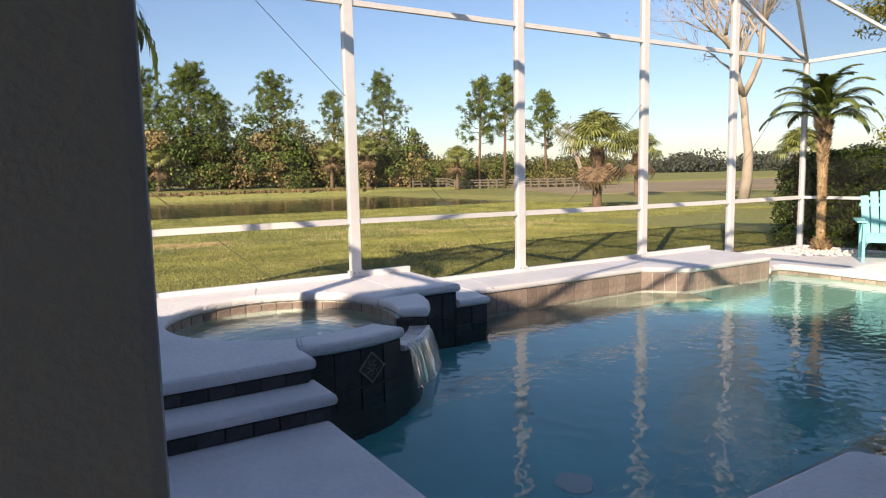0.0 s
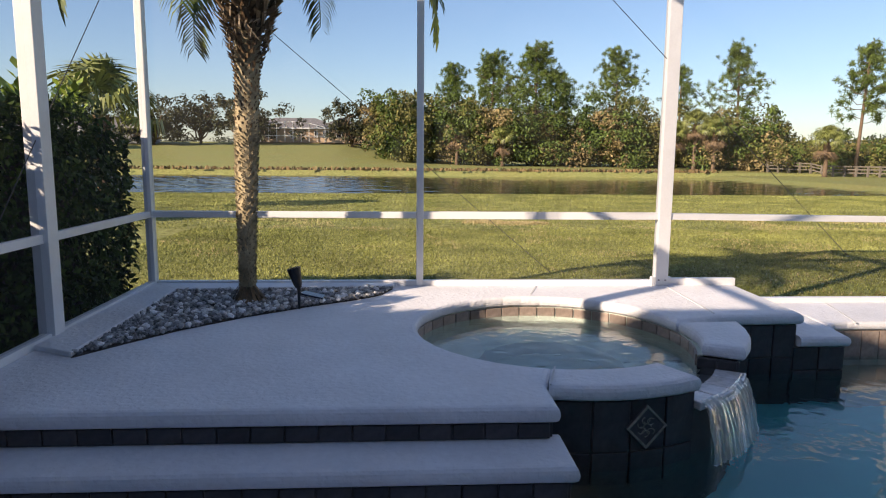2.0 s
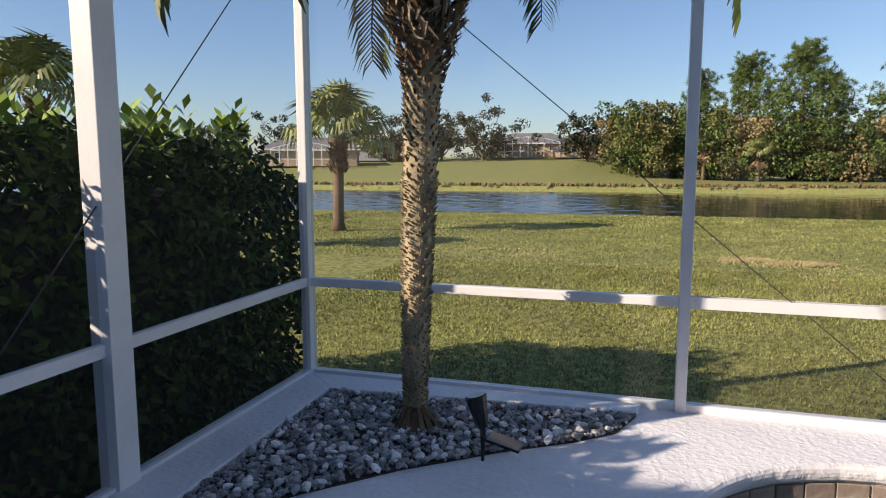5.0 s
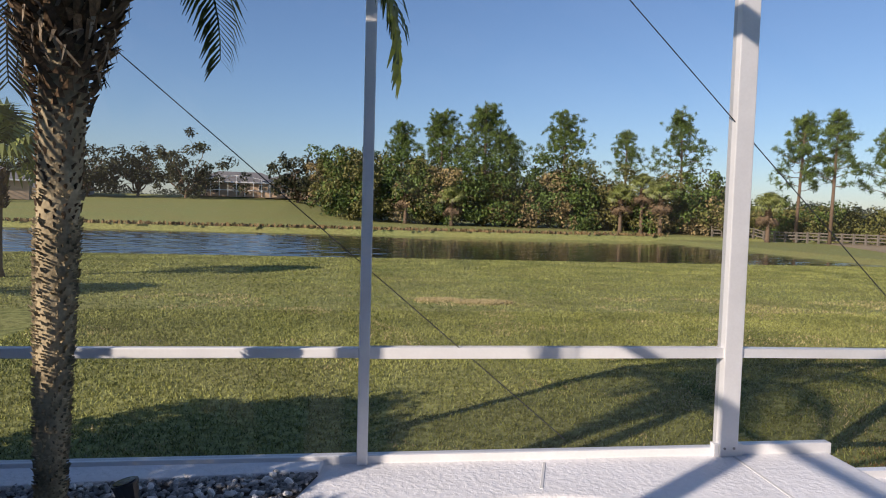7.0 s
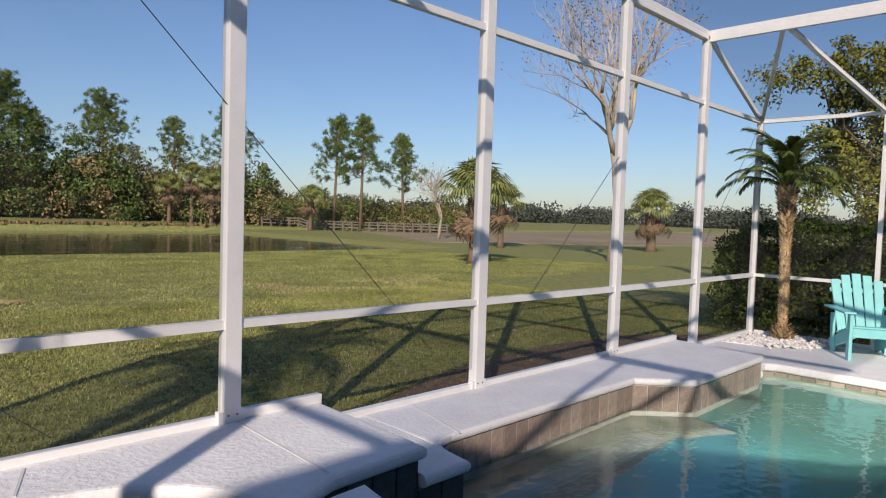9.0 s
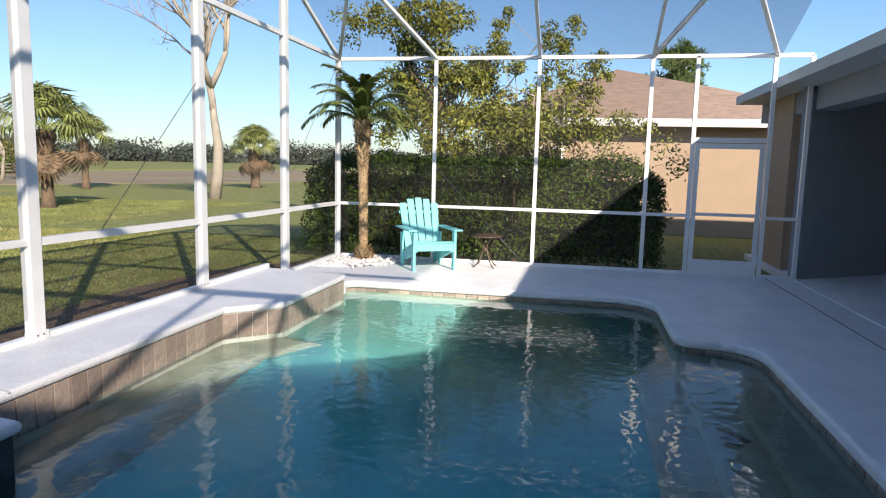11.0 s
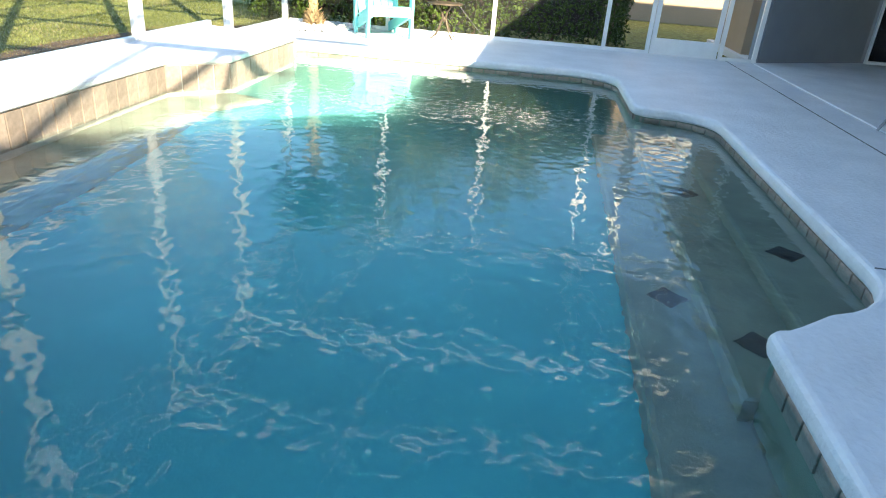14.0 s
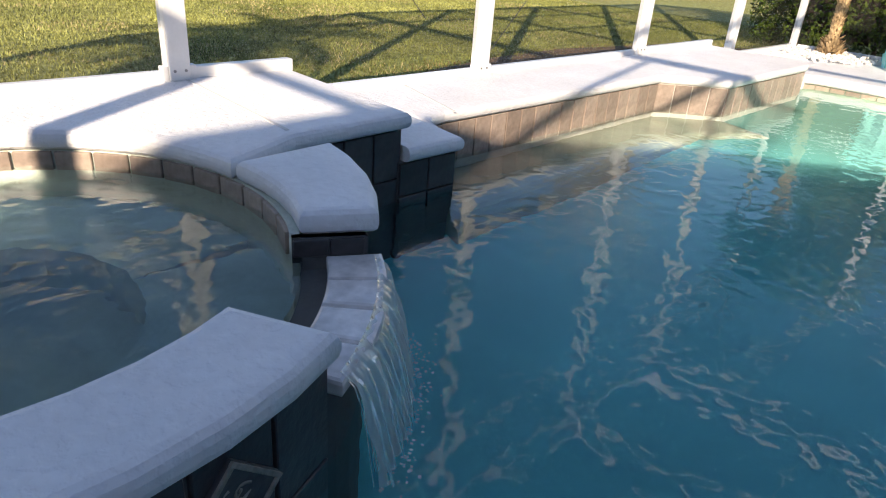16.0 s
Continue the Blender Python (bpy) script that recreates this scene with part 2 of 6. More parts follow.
M_BLADE = mat("grass blades", (0.11, 0.137, 0.034), 0.6, vary=0.4, scale=0.6, bump=0, island=0.6, tint=(0.225, 0.235, 0.07), spec=0.25)
M_DRYBLADE = mat("straw grass blades", (0.40, 0.33, 0.17), 0.7, vary=0.3, scale=0.7, bump=0, island=0.35, spec=0.2)
M_BANK = mat("reddish bank grass", (0.17, 0.10, 0.045), 0.9, vary=0.4, scale=0.4, bump=0.5, tint=(0.20, 0.14, 0.06))
M_FIELD = mat("dry field", (0.26, 0.20, 0.115), 0.95, vary=0.3, scale=0.08, bump=0.3)
M_HAZE = mat("far wooded ridge", (0.05, 0.062, 0.045), 0.95, vary=0.25, scale=0.05, bump=0, island=0.25)

M_FALL = bpy.data.materials.new("falling water")
M_FALL.use_nodes = True
_b = M_FALL.node_tree.nodes["Principled BSDF"]
_b.inputs["Base Color"].default_value = (0.85, 0.92, 0.90, 1)
_b.inputs["Transmission Weight"].default_value, _b.inputs["Roughness"].default_value, _b.inputs["IOR"].default_value = 0.85, 0.12, 1.33

# ---- building helpers ----


def mesh_from(verts, faces, name="mesh"):
    me = bpy.data.meshes.new(name)
    me.from_pydata([tuple(v) for v in verts], [], [tuple(f) for f in faces])
    me.update()
    return me


def place(name, me, material, parent=None, label="", smooth=False):
    if isinstance(me, bmesh.types.BMesh):
        bm, me = me, bpy.data.meshes.new(name)
        bmesh.ops.recalc_face_normals(bm, faces=bm.faces)
        bm.to_mesh(me)
        bm.free()
    if smooth:
        me.polygons.foreach_set("use_smooth", [True] * len(me.polygons))
    if material and not me.materials:
        me.materials.append(material)
    ob = new(name, me)
    if parent:
        ob.parent = parent
    if label:
        ob["label"] = label
    return ob


def part(name, bm, material, parent, label="", smooth=False):
    """One mesh object under a thing or under a part."""
    return place(name, bm, material, parent, label, smooth)


def thing(name, label, category, at=(0, 0, 0), turn=0.0, group="", kind=""):
    """An Empty at a thing's base, for its parts."""
    ob = new(name)
    ob.empty_display_size = 0.1
    ob.matrix_basis = pose(*at, 0, 0, turn)
    return tagged(ob, label, category, group, kind)


def box(bm, lo, hi, bevel=0.0, m=None, seg=2):
    """A block from corner to corner, with rounded edges, into bm."""
    lo, hi = Vector(lo), Vector(hi)
    geo = bmesh.ops.create_cube(bm, size=1.0)
    vs = geo["verts"]
    mid, dim = (lo + hi) / 2, hi - lo
    for v in vs:
        v.co = Vector((v.co.x * dim.x, v.co.y * dim.y, v.co.z * dim.z)) + mid
        if m:
            v.co = m @ v.co
    if bevel:
        es = list({e for v in vs for e in v.link_edges})
        bmesh.ops.bevel(bm, geom=es, offset=bevel, segments=seg, affect="EDGES", profile=0.6)
    return bm


def block(lo, hi, bevel=0.0, m=None, seg=2):
    return box(bmesh.new(), lo, hi, bevel, m, seg)


def bar(bm, a, b, w, h, bevel=0.004):
    """A straight bar from a to b, w wide and h high in section."""
    a, b = Vector(a), Vector(b)
    d = b - a
    q = d.to_track_quat("Z", "Y").to_matrix().to_4x4()
    return box(bm, (-w / 2, -h / 2, 0), (w / 2, h / 2, d.length), bevel, Matrix.Translation(a) @ q, 1)


def tube(bm, pts, radii, sides=8, caps=True):
    """A round tube along points, with a radius for each."""
    pts = [Vector(p) for p in pts]
    if not hasattr(radii, "__len__"):
        radii = [radii] * len(pts)
    rings = []
    side = None
    for i, p in enumerate(pts):
        d = (pts[min(i + 1, len(pts) - 1)] - pts[max(i - 1, 0)]).normalized()
        if side is None:
            side = d.orthogonal().normalized()
        side = (side - d * side.dot(d))
        side = side.normalized() if side.length > 1e-6 else d.orthogonal().normalized()
        up = d.cross(side)
        rings.append([bm.verts.new(p + (side * math.cos(2 * math.pi * k / sides) + up * math.sin(2 * math.pi * k / sides)) * radii[i]) for k in range(sides)])
    for r, s in zip(rings, rings[1:]):
        for k in range(sides):
            bm.faces.new((r[k], r[(k + 1) % sides], s[(k + 1) % sides], s[k]))
    if caps:
        bm.faces.new(rings[0][::-1])
        bm.faces.new(rings[-1])
    return bm


def slab(poly, z0, z1, nose=0.0, seg=3, keep=None):
    """A flat slab on an outline, with its upper edge rounded along the sides for which keep(mid) holds."""
    bm = bmesh.new()
    lo = [bm.verts.new((x, y, z0)) for x, y in poly]
    hi = [bm.verts.new((x, y, z1)) for x, y in poly]
    bm.faces.new(lo[::-1])
    bm.faces.new(hi)
    n = len(poly)
    for i in range(n):
        bm.faces.new((lo[i], lo[(i + 1) % n], hi[(i + 1) % n], hi[i]))
    bmesh.ops.recalc_face_normals(bm, faces=bm.faces)
    if nose:
        bm.edges.ensure_lookup_table()
        es = [e for e in bm.edges if all(v.co.z > z1 - 1e-6 for v in e.verts)]
        es += [e for e in bm.edges if z0 < z1 - nose * 1.9 and all(v.co.z < z0 + 1e-6 for v in e.verts)]
        es = [e for e in es if keep is None or keep((e.verts[0].co + e.verts[1].co) / 2)]
        bmesh.ops.bevel(bm, geom=es, offset=nose, segments=seg, affect="EDGES", profile=0.5)
    return bm


def arc(cx, cy, r, a0, a1, n):
    return [(cx + r * math.cos(radians(a0 + (a1 - a0) * i / n)), cy + r * math.sin(radians(a0 + (a1 - a0) * i / n))) for i in range(n + 1)]


def offset_line(pts, d):
    """An open line of (x, y) moved to its left by d."""
    out = []
    for i, p in enumerate(pts):
        a, b = Vector(pts[max(i - 1, 0)]), Vector(pts[min(i + 1, len(pts) - 1)])
        t = (b - a).normalized()
        out.append((p[0] - t.y * d, p[1] + t.x * d))
    return out


def wall_strip(pts, z0, z1, thick):
    """A wall that follows a line of (x, y), its face on the line and its body to the right of the way."""
    other = offset_line(pts, -thick)
    verts, faces = [], []
    for (x, y), (u, v) in zip(pts, other):
        verts += [(x, y, z0), (x, y, z1), (u, v, z1), (u, v, z0)]
    for i in range(len(pts) - 1):
        a, b = 4 * i, 4 * i + 4
        for k in range(4):
            faces.append((a + k, b + k, b + (k + 1) % 4, a + (k + 1) % 4))
    faces += [(3, 2, 1, 0), tuple(4 * (len(pts) - 1) + k for k in range(4))]
    return mesh_from(verts, faces)


# ---- plan (metres) ----
ZD, ZS, ZL, ZW, ZSW = 0.34, 0.17, 0.17, -0.13, 0.19   # spa deck, step, ledge, pool water, spa water
X0, X6 = -4.51, 8.92
POSTS = [(-4.51, ZD), (-2.19, ZD), (0.0, ZD), (2.37, ZL), (4.70, ZL), (6.82, 0.0), (8.92, 0.0)]
RAILS = [0.998, 0.996, 0.994, 0.970, 0.954, 0.947, 0.945]   # rail tops at the posts
RAIL, EAVE, TOP = 0.945, 3.335, 4.22
SPA, SR, SO = (-1.32, -1.41), 0.92, 1.225
WEIR0, WEIR1 = -62.3, -29.0
# pool outline, from the ledge's end round by the deck to the spa's steps
POOL_E = [(6.14, -1.15), (6.42, -1.02)] + arc(6.40, -1.2, 0.24, 60, 0, 4)[1:] + [(6.64, -2.5)] + arc(6.14, -4.55, 0.50, 0, -90, 6) + [(4.90, -5.05)] + arc(4.86, -5.25, 0.20, 90, 180, 3)[1:] + arc(4.24, -5.35, 0.42, 0, -90, 5)[1:] + arc(1.25, -5.19, 0.58, -90, -160, 6) + [(0.58, -5.24)]
POOL_S = arc(0.43, -5.16, 0.09, 0, 90, 3) + [(-1.34, -5.07)] + arc(-1.40, -4.87, 0.20, -90, -180, 4) + [(-1.60, -3.6), (-1.60, -3.08)]
LEDGE = [(1.06, -0.93), (1.09, -0.83), (1.16, -0.76), (1.28, -0.735), (3.86, -0.735), (4.28, -1.17), (6.04, -1.17), (6.14, -1.15)]

# ---- decks ----
deck_poly = [(-4.6, -3.0), (-4.6, -9.6), (11.5, -9.6), (11.5, -7.4), (9.05, -7.4), (9.05, 0.12), (6.1, 0.12)] + POOL_E + POOL_S + [(-1.60, -3.0)]
near_pool = lambda c: -1.7 < c.x < 6.8 and c.y > -5.95 and not (c.y > -1.0 and c.x < 6.2) and c.y < -0.9 and not (c.x < 0 and c.y > -3.02)
floor = place("floor", slab(deck_poly, -0.10, 0.0, 0.035, 3, near_pool), M_DECK)
tagged(floor, "pale grey coated concrete pool deck with rounded edge", "pool deck", kind="structure")
# spa platform, steps and ring
CX, CY = SPA
plat = [(X0 - 0.08, 0.10), (X0 - 0.08, -2.89), (-1.60, -2.89), (-1.60, -2.58)]
plat += arc(CX, CY, SR, 258, 5, 26)
plat += [(-0.02, -1.16), (0.66, -1.13), (0.70, 0.10)]
spa_deck = place("spa_deck", slab(plat, ZD - 0.085, ZD, 0.034, 3, lambda c: c.y < -0.3 or c.x > 0.6), M_DECK)
tagged(spa_deck, "raised pale grey concrete spa deck with rounded nosing", "spa deck", kind="structure")
step = place("step", slab([(X0 - 0.08, -2.78), (X0 - 0.08, -3.15), (-1.57, -3.15), (-1.57, -2.78)], ZS - 0.08, ZS, 0.034, 3), M_DECK)
tagged(step, "pale grey concrete step with rounded nosing and dark tiled riser", "step", kind="structure")
riser_a = place("trim", wall_strip([(X0 - 0.06, -2.85), (-1.64, -2.85), (-1.64, -2.52)][::1], ZS, ZD - 0.085, -0.25), M_DGROUT)
tagged(riser_a, "dark slate tiled riser under the spa deck", "riser", kind="structure")
riser_b = place("trim", wall_strip([(X0 - 0.06, -3.11), (-1.61, -3.11), (-1.61, -2.80)], -0.02, ZS - 0.08, -0.25), M_DGROUT)
tagged(riser_b, "dark slate tiled riser under the step", "riser", kind="structure")


def ring_piece(a0, a1, name, label, grow=0.0, slim=0.0):
    n = max(4, int(abs(a1 - a0) / 7))
    poly = [(CX + (SO + grow * i / n) * math.cos(radians(a0 + (a1 - a0) * i / n)), CY + (SO + grow * i / n) * math.sin(radians(a0 + (a1 - a0) * i / n))) for i in range(n + 1)] + [(CX + (SR + 0.01 + (slim * (i / n))) * math.cos(radians(a1 + (a0 - a1) * i / n)), CY + (SR + 0.01 + slim * i / n) * math.sin(radians(a1 + (a0 - a1) * i / n))) for i in range(n + 1)]
    ob = place(name, slab(poly, ZD - 0.085, ZD + 0.004, 0.034, 3), M_DECK)
    return tagged(ob, label, "spa coping", kind="structure")


ring_a = ring_piece(257, 360 + WEIR0, "spa_coping_1", "curved pale grey concrete coping of the spa")
ring_b = ring_piece(WEIR1, 4, "spa_coping_2", "curved pale grey concrete coping end beside the spillway", 0.15, 0.045)
# spa shell
shell_out = place("spa_wall", wall_strip(arc(CX, CY, SO - 0.045, 248, 360 + WEIR0, 12), -1.5, ZD - 0.085, -0.20), M_DGROUT)
tagged(shell_out, "curved spa wall faced with dark slate tiles", "spa wall", kind="structure")
shell_out2 = place("spa_wall_2", wall_strip(arc(CX, CY, SO - 0.045, WEIR1, 8, 6), -1.5, ZD - 0.085, -0.20), M_DGROUT)
tagged(shell_out2, "curved spa wall end faced with dark slate tiles", "spa wall", kind="structure")
weir_wall = place("spa_wall_3", wall_strip(arc(CX, CY, SO - 0.06, 360 + WEIR0 - 1, 360 + WEIR1 + 1, 6), -1.5, ZSW - 0.045, -0.19), M_DGROUT)
tagged(weir_wall, "low spa wall under the spillway", "spa wall", kind="structure")
spa_in = place("spa_basin", wall_strip(arc(CX, CY, SR + 0.03, 360 + WEIR0, WEIR1, 40), -0.75, ZD - 0.085, -0.12), M_SPA)
tagged(spa_in, "round pale plaster spa wall under water", "spa basin", kind="structure")
spa_floor = place("spa_floor", slab(arc(CX, CY, SR + 0.05, 0, 350, 35), -0.8, -0.7), M_SPA)
tagged(spa_floor, "pale plaster spa floor", "spa floor", kind="structure")
spa_seat = place("spa_bench", wall_strip(arc(CX, CY, SR - 0.42, 360, 0, 36), -0.72, -0.22, -0.46), M_SPA)
tagged(spa_seat, "pale plaster bench round the spa under water", "spa bench", kind="structure")

# block right of the spa and the ledge along the screen
low = place("ledge_step", slab([(0.64, 0.10), (0.64, -1.15), (1.03, -1.15), (1.06, -0.93), (1.10, -0.5), (1.10, 0.10)], ZL - 0.085, ZL - 0.004, 0.034, 3, lambda c: c.y < -0.6), M_DECK)
tagged(low, "pale grey concrete step beside the spa block", "step", kind="structure")
ledge_poly = LEDGE + [(6.30, 0.02), (6.30, 0.10), (1.06, 0.10)]
ledge = place("ledge", slab(ledge_poly, ZL - 0.07, ZL, 0.03, 3, lambda c: c.y < -0.3 and c.x > 1.0), M_DECK)
tagged(ledge, "raised pale grey concrete ledge above brown tile", "pool ledge", kind="structure")
blockwall = place("spa_wall_4", wall_strip([(-0.10, -1.12), (0.62, -1.09), (0.655, -0.2)], -1.5, ZD - 0.085, -0.3), M_DGROUT)
tagged(blockwall, "block wall beside the spa faced with dark slate tiles", "spa wall", kind="structure")
lowwall = place("ledge_wall_1", wall_strip([(0.60, -1.11), (1.00, -1.11), (1.02, -0.80)], -1.5, ZL - 0.085, -0.3), M_DGROUT)
tagged(lowwall, "short wall under the step faced with dark slate tiles", "ledge wall", kind="structure")
LWALL = offset_line(LEDGE, 0.035)
ledgewall = place("ledge_wall_2", wall_strip(LWALL, -1.5, ZL - 0.07, -0.2), M_GROUT)
tagged(ledgewall, "long ledge wall faced with brown slate tiles", "ledge wall", kind="structure")
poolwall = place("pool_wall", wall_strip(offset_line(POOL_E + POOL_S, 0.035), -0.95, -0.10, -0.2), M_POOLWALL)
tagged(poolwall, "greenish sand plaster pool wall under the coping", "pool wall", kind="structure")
FX, FY = np.linspace(-1.9, 7.0, 30), np.linspace(-6.1, -0.4, 22)


def ease(v, a, b):
    k = min(1.0, max(0.0, (v - a) / (b - a)))
    return k * k * (3 - 2 * k)


# floor set high at +x so unbent sunlight reaches as far as refracted light
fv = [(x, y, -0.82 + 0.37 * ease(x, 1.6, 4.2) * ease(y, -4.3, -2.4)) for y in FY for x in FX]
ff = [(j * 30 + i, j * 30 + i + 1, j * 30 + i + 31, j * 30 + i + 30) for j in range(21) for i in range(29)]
pool_floor = place("pool_floor", mesh_from(fv, ff), M_FLOORTINT, smooth=True)
tagged(pool_floor, "pool floor coloured with the water's depth tint, raised at one end for the sun", "pool floor", kind="structure")
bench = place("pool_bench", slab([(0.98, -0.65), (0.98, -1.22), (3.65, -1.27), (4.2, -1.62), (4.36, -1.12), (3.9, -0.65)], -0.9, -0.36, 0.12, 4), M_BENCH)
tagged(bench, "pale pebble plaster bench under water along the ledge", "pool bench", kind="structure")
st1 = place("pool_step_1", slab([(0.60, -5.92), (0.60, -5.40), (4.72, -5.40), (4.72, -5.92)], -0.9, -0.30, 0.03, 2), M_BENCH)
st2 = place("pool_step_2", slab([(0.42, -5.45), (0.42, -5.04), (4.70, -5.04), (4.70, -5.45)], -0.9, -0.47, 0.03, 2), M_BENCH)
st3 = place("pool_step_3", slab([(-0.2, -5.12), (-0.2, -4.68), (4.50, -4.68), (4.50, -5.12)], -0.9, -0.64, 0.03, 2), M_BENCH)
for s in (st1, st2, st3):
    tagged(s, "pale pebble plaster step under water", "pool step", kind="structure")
pool_water = place("water_1", mesh_from([(-1.75, -5.95, ZW), (6.85, -5.95, ZW), (6.85, -0.6, ZW), (-1.75, -0.6, ZW)], [(0, 1, 2, 3)]), M_WATER)
tagged(pool_water, "clear blue rippled pool water", "water", kind="structure")
pool_water.visible_shadow = False
spa_water = place("water_2", mesh_from([(x, y, ZSW) for x, y in arc(CX, CY, SR + 0.06, 0, 352, 44)], [tuple(range(45))]), M_SPAWATER)
tagged(spa_water, "clear rippled spa water", "water", kind="structure")
spa_water.visible_shadow = False

# ---- screen enclosure ----
cage = thing("screen_enclosure", "white aluminium screen enclosure frame around the pool", "screen enclosure", kind="structure")
for i, (x, z) in enumerate(POSTS):
    top = EAVE if i in (0, 6) else TOP
    wd = 0.115 if i in (2, 3, 4, 5) else 0.06
    part("post", block((x - wd / 2, -0.03, z), (x + wd / 2, 0.06, top), 0.006), M_FRAME, cage)
for i, ((xa, _), (xb, _)) in enumerate(zip(POSTS, POSTS[1:])):
    part("rail", bar(bmesh.new(), (xa + 0.03, 0.012, RAILS[i] - 0.027), (xb - 0.03, 0.012, RAILS[i + 1] - 0.027), 0.055, 0.055), M_FRAME, cage)
    part("rail", block((xa + 0.04, -0.015, EAVE - 0.03), (xb - 0.04, 0.04, EAVE + 0.03), 0.004), M_FRAME, cage)
SIDE = [-1.68, -3.36, -5.08, -5.74]
for y in SIDE:
    part("post", block((X6 - 0.03, y - 0.03, 0), (X6 + 0.03, y + 0.03, EAVE), 0.004), M_FRAME, cage)
LEFT = [-1.66, -3.3, -5.0]
for y in LEFT:
    part("post", block((X0 - 0.05, y - 0.06, ZD if y > -2.8 else 0), (X0 + 0.05, y + 0.06, EAVE), 0.004), M_FRAME, cage)
for ya, yb in zip([0] + SIDE, SIDE):
    part("rail", block((X6 - 0.02, yb + 0.02, RAIL - 0.05), (X6 + 0.02, ya - 0.02, RAIL), 0.004), M_FRAME, cage)
for ya, yb in zip([0] + LEFT, LEFT + [-6.2]):
    part("rail", block((X0 - 0.02, yb + 0.02, RAILS[0] - 0.055), (X0 + 0.02, ya - 0.02, RAILS[0]), 0.004), M_FRAME, cage)
part("eave_beam", block((X6 - 0.03, -7.33, EAVE - 0.03), (X6 + 0.03, 0.03, EAVE + 0.03), 0.004), M_FRAME, cage)
part("eave_beam", block((X0 - 0.03, -7.33, EAVE - 0.03), (X0 + 0.03, 0.03, EAVE + 0.03), 0.004), M_FRAME, cage)
XA, XB = -2.19, 6.82
part("top_beam", block((XA, -0.03, TOP - 0.06), (XB, 0.06, TOP + 0.06), 0.006), M_FRAME, cage)
for x in (XA, XB):
    part("roof_beam", block((x - 0.03, -6.9, TOP - 0.085), (x + 0.03, -0.03, TOP + 0.065), 0.006), M_FRAME, cage)
for x in (0.0, 2.37, 4.70):
    part("rafter", block((x - 0.025, -6.9, TOP - 0.05), (x + 0.025, -0.03, TOP + 0.05), 0.004), M_FRAME, cage)
for y in (-2.3, -4.6):
    part("purlin", block((XA, y - 0.025, TOP - 0.03), (XB, y + 0.025, TOP + 0.03), 0.004), M_FRAME, cage)
for xa, xb in ((XB, X6), (XA, X0)):
    part("hip", bar(bmesh.new(), (xa, 0, TOP), (xb, 0, EAVE), 0.05, 0.05), M_FRAME, cage)
    part("hip", bar(bmesh.new(), (xa, -0.95, TOP), (xb, 0, EAVE), 0.05, 0.05), M_FRAME, cage)
    part("hip", bar(bmesh.new(), (xa, -0.95, TOP), (xb, -1.68, EAVE), 0.05, 0.05), M_FRAME, cage)
    # unseen struts at the house end, added to cast V-shaped shadows on the deck
    part("hip", bar(bmesh.new(), (xa, -5.9, TOP), (xb, -5.08, EAVE), 0.05, 0.05), M_FRAME, cage)
    part("hip", bar(bmesh.new(), (xa, -5.9, TOP), (xb, -6.85, EAVE), 0.05, 0.05), M_FRAME, cage)
    for y in (-3.36, -5.08):
        part("hip", bar(bmesh.new(), (xa, y, TOP), (xb, y, EAVE), 0.05, 0.05), M_FRAME, cage)

# ---- house ----
col = place("house_column", block((3.58, -7.81, 0), (3.96, -7.43, 2.75), 0.012), M_STUCCO)
tagged(col, "grey painted stucco column of the covered patio", "column", kind="structure")
wing = place("wall_west", block((-3.36, -6.32, 0), (-2.987, -5.72, 3.0), 0.012), M_STUCCO)
tagged(wing, "grey painted stucco column of the house", "column", kind="structure")
west = place("wall_west_2", block((-12.0, -6.25, 0), (-3.36, -5.95, 3.0)), M_STUCCO)
tagged(west, "grey painted stucco house wall", "wall", kind="structure")
# unseen roof wedge, added and shaped so its shadow covers the spa deck
rv = [(-30.6, -7.42, 5.75), (-8.1, -7.42, 5.75), (-1.4, -7.2, 3.08), (-30.6, -14.6, 5.75), (-8.1, -14.6, 5.75), (-1.4, -14.6, 3.08), (-30.6, -7.42, 3.06), (-30.6, -14.6, 3.06), (-8.1, -7.42, 3.06), (-8.1, -14.6, 3.06)]
shade_roof = place("roof", mesh_from(rv, [(0, 1, 4, 3), (1, 2, 5, 4), (0, 6, 8, 1), (1, 8, 2), (3, 4, 9, 7), (4, 5, 9), (0, 3, 7, 6), (6, 7, 9, 8), (8, 9, 5, 2)]), M_GREYROOF)
tagged(shade_roof, "unseen grey roof wedge added to shade the spa deck", "roof", kind="structure")
beam = place("house_beam", block((-2.96, -7.81, 2.55), (12.0, -7.43, 3.0)), M_STUCCO)
tagged(beam, "grey stucco beam over the patio opening", "beam", kind="structure")
soffit = place("ceiling", block((-14.0, -14.0, 2.9), (12.0, -6.95, 3.05)), M_SOFFIT)
tagged(soffit, "pale painted patio ceiling and eave", "ceiling", kind="structure")
sidewall = place("wall_east", wall_strip([(8.92, -7.40), (10.2, -9.4), (10.2, -14.0)], 0, 3.0, -0.2), M_STUCCO)
tagged(sidewall, "grey painted stucco house wall", "wall", kind="structure")
backwall = place("wall_south", block((-9.0, -14.2, 0), (12.0, -14.0, 3.0)), M_STUCCO)
tagged(backwall, "grey painted stucco house wall at the back of the patio", "wall", kind="structure")
patio = place("patio_floor", block((-2.96, -14.0, -0.1), (12.0, -7.32, 0.012)), M_DECK)
tagged(patio, "pale grey coated concrete patio floor", "floor", kind="structure")

# ---- ground ----


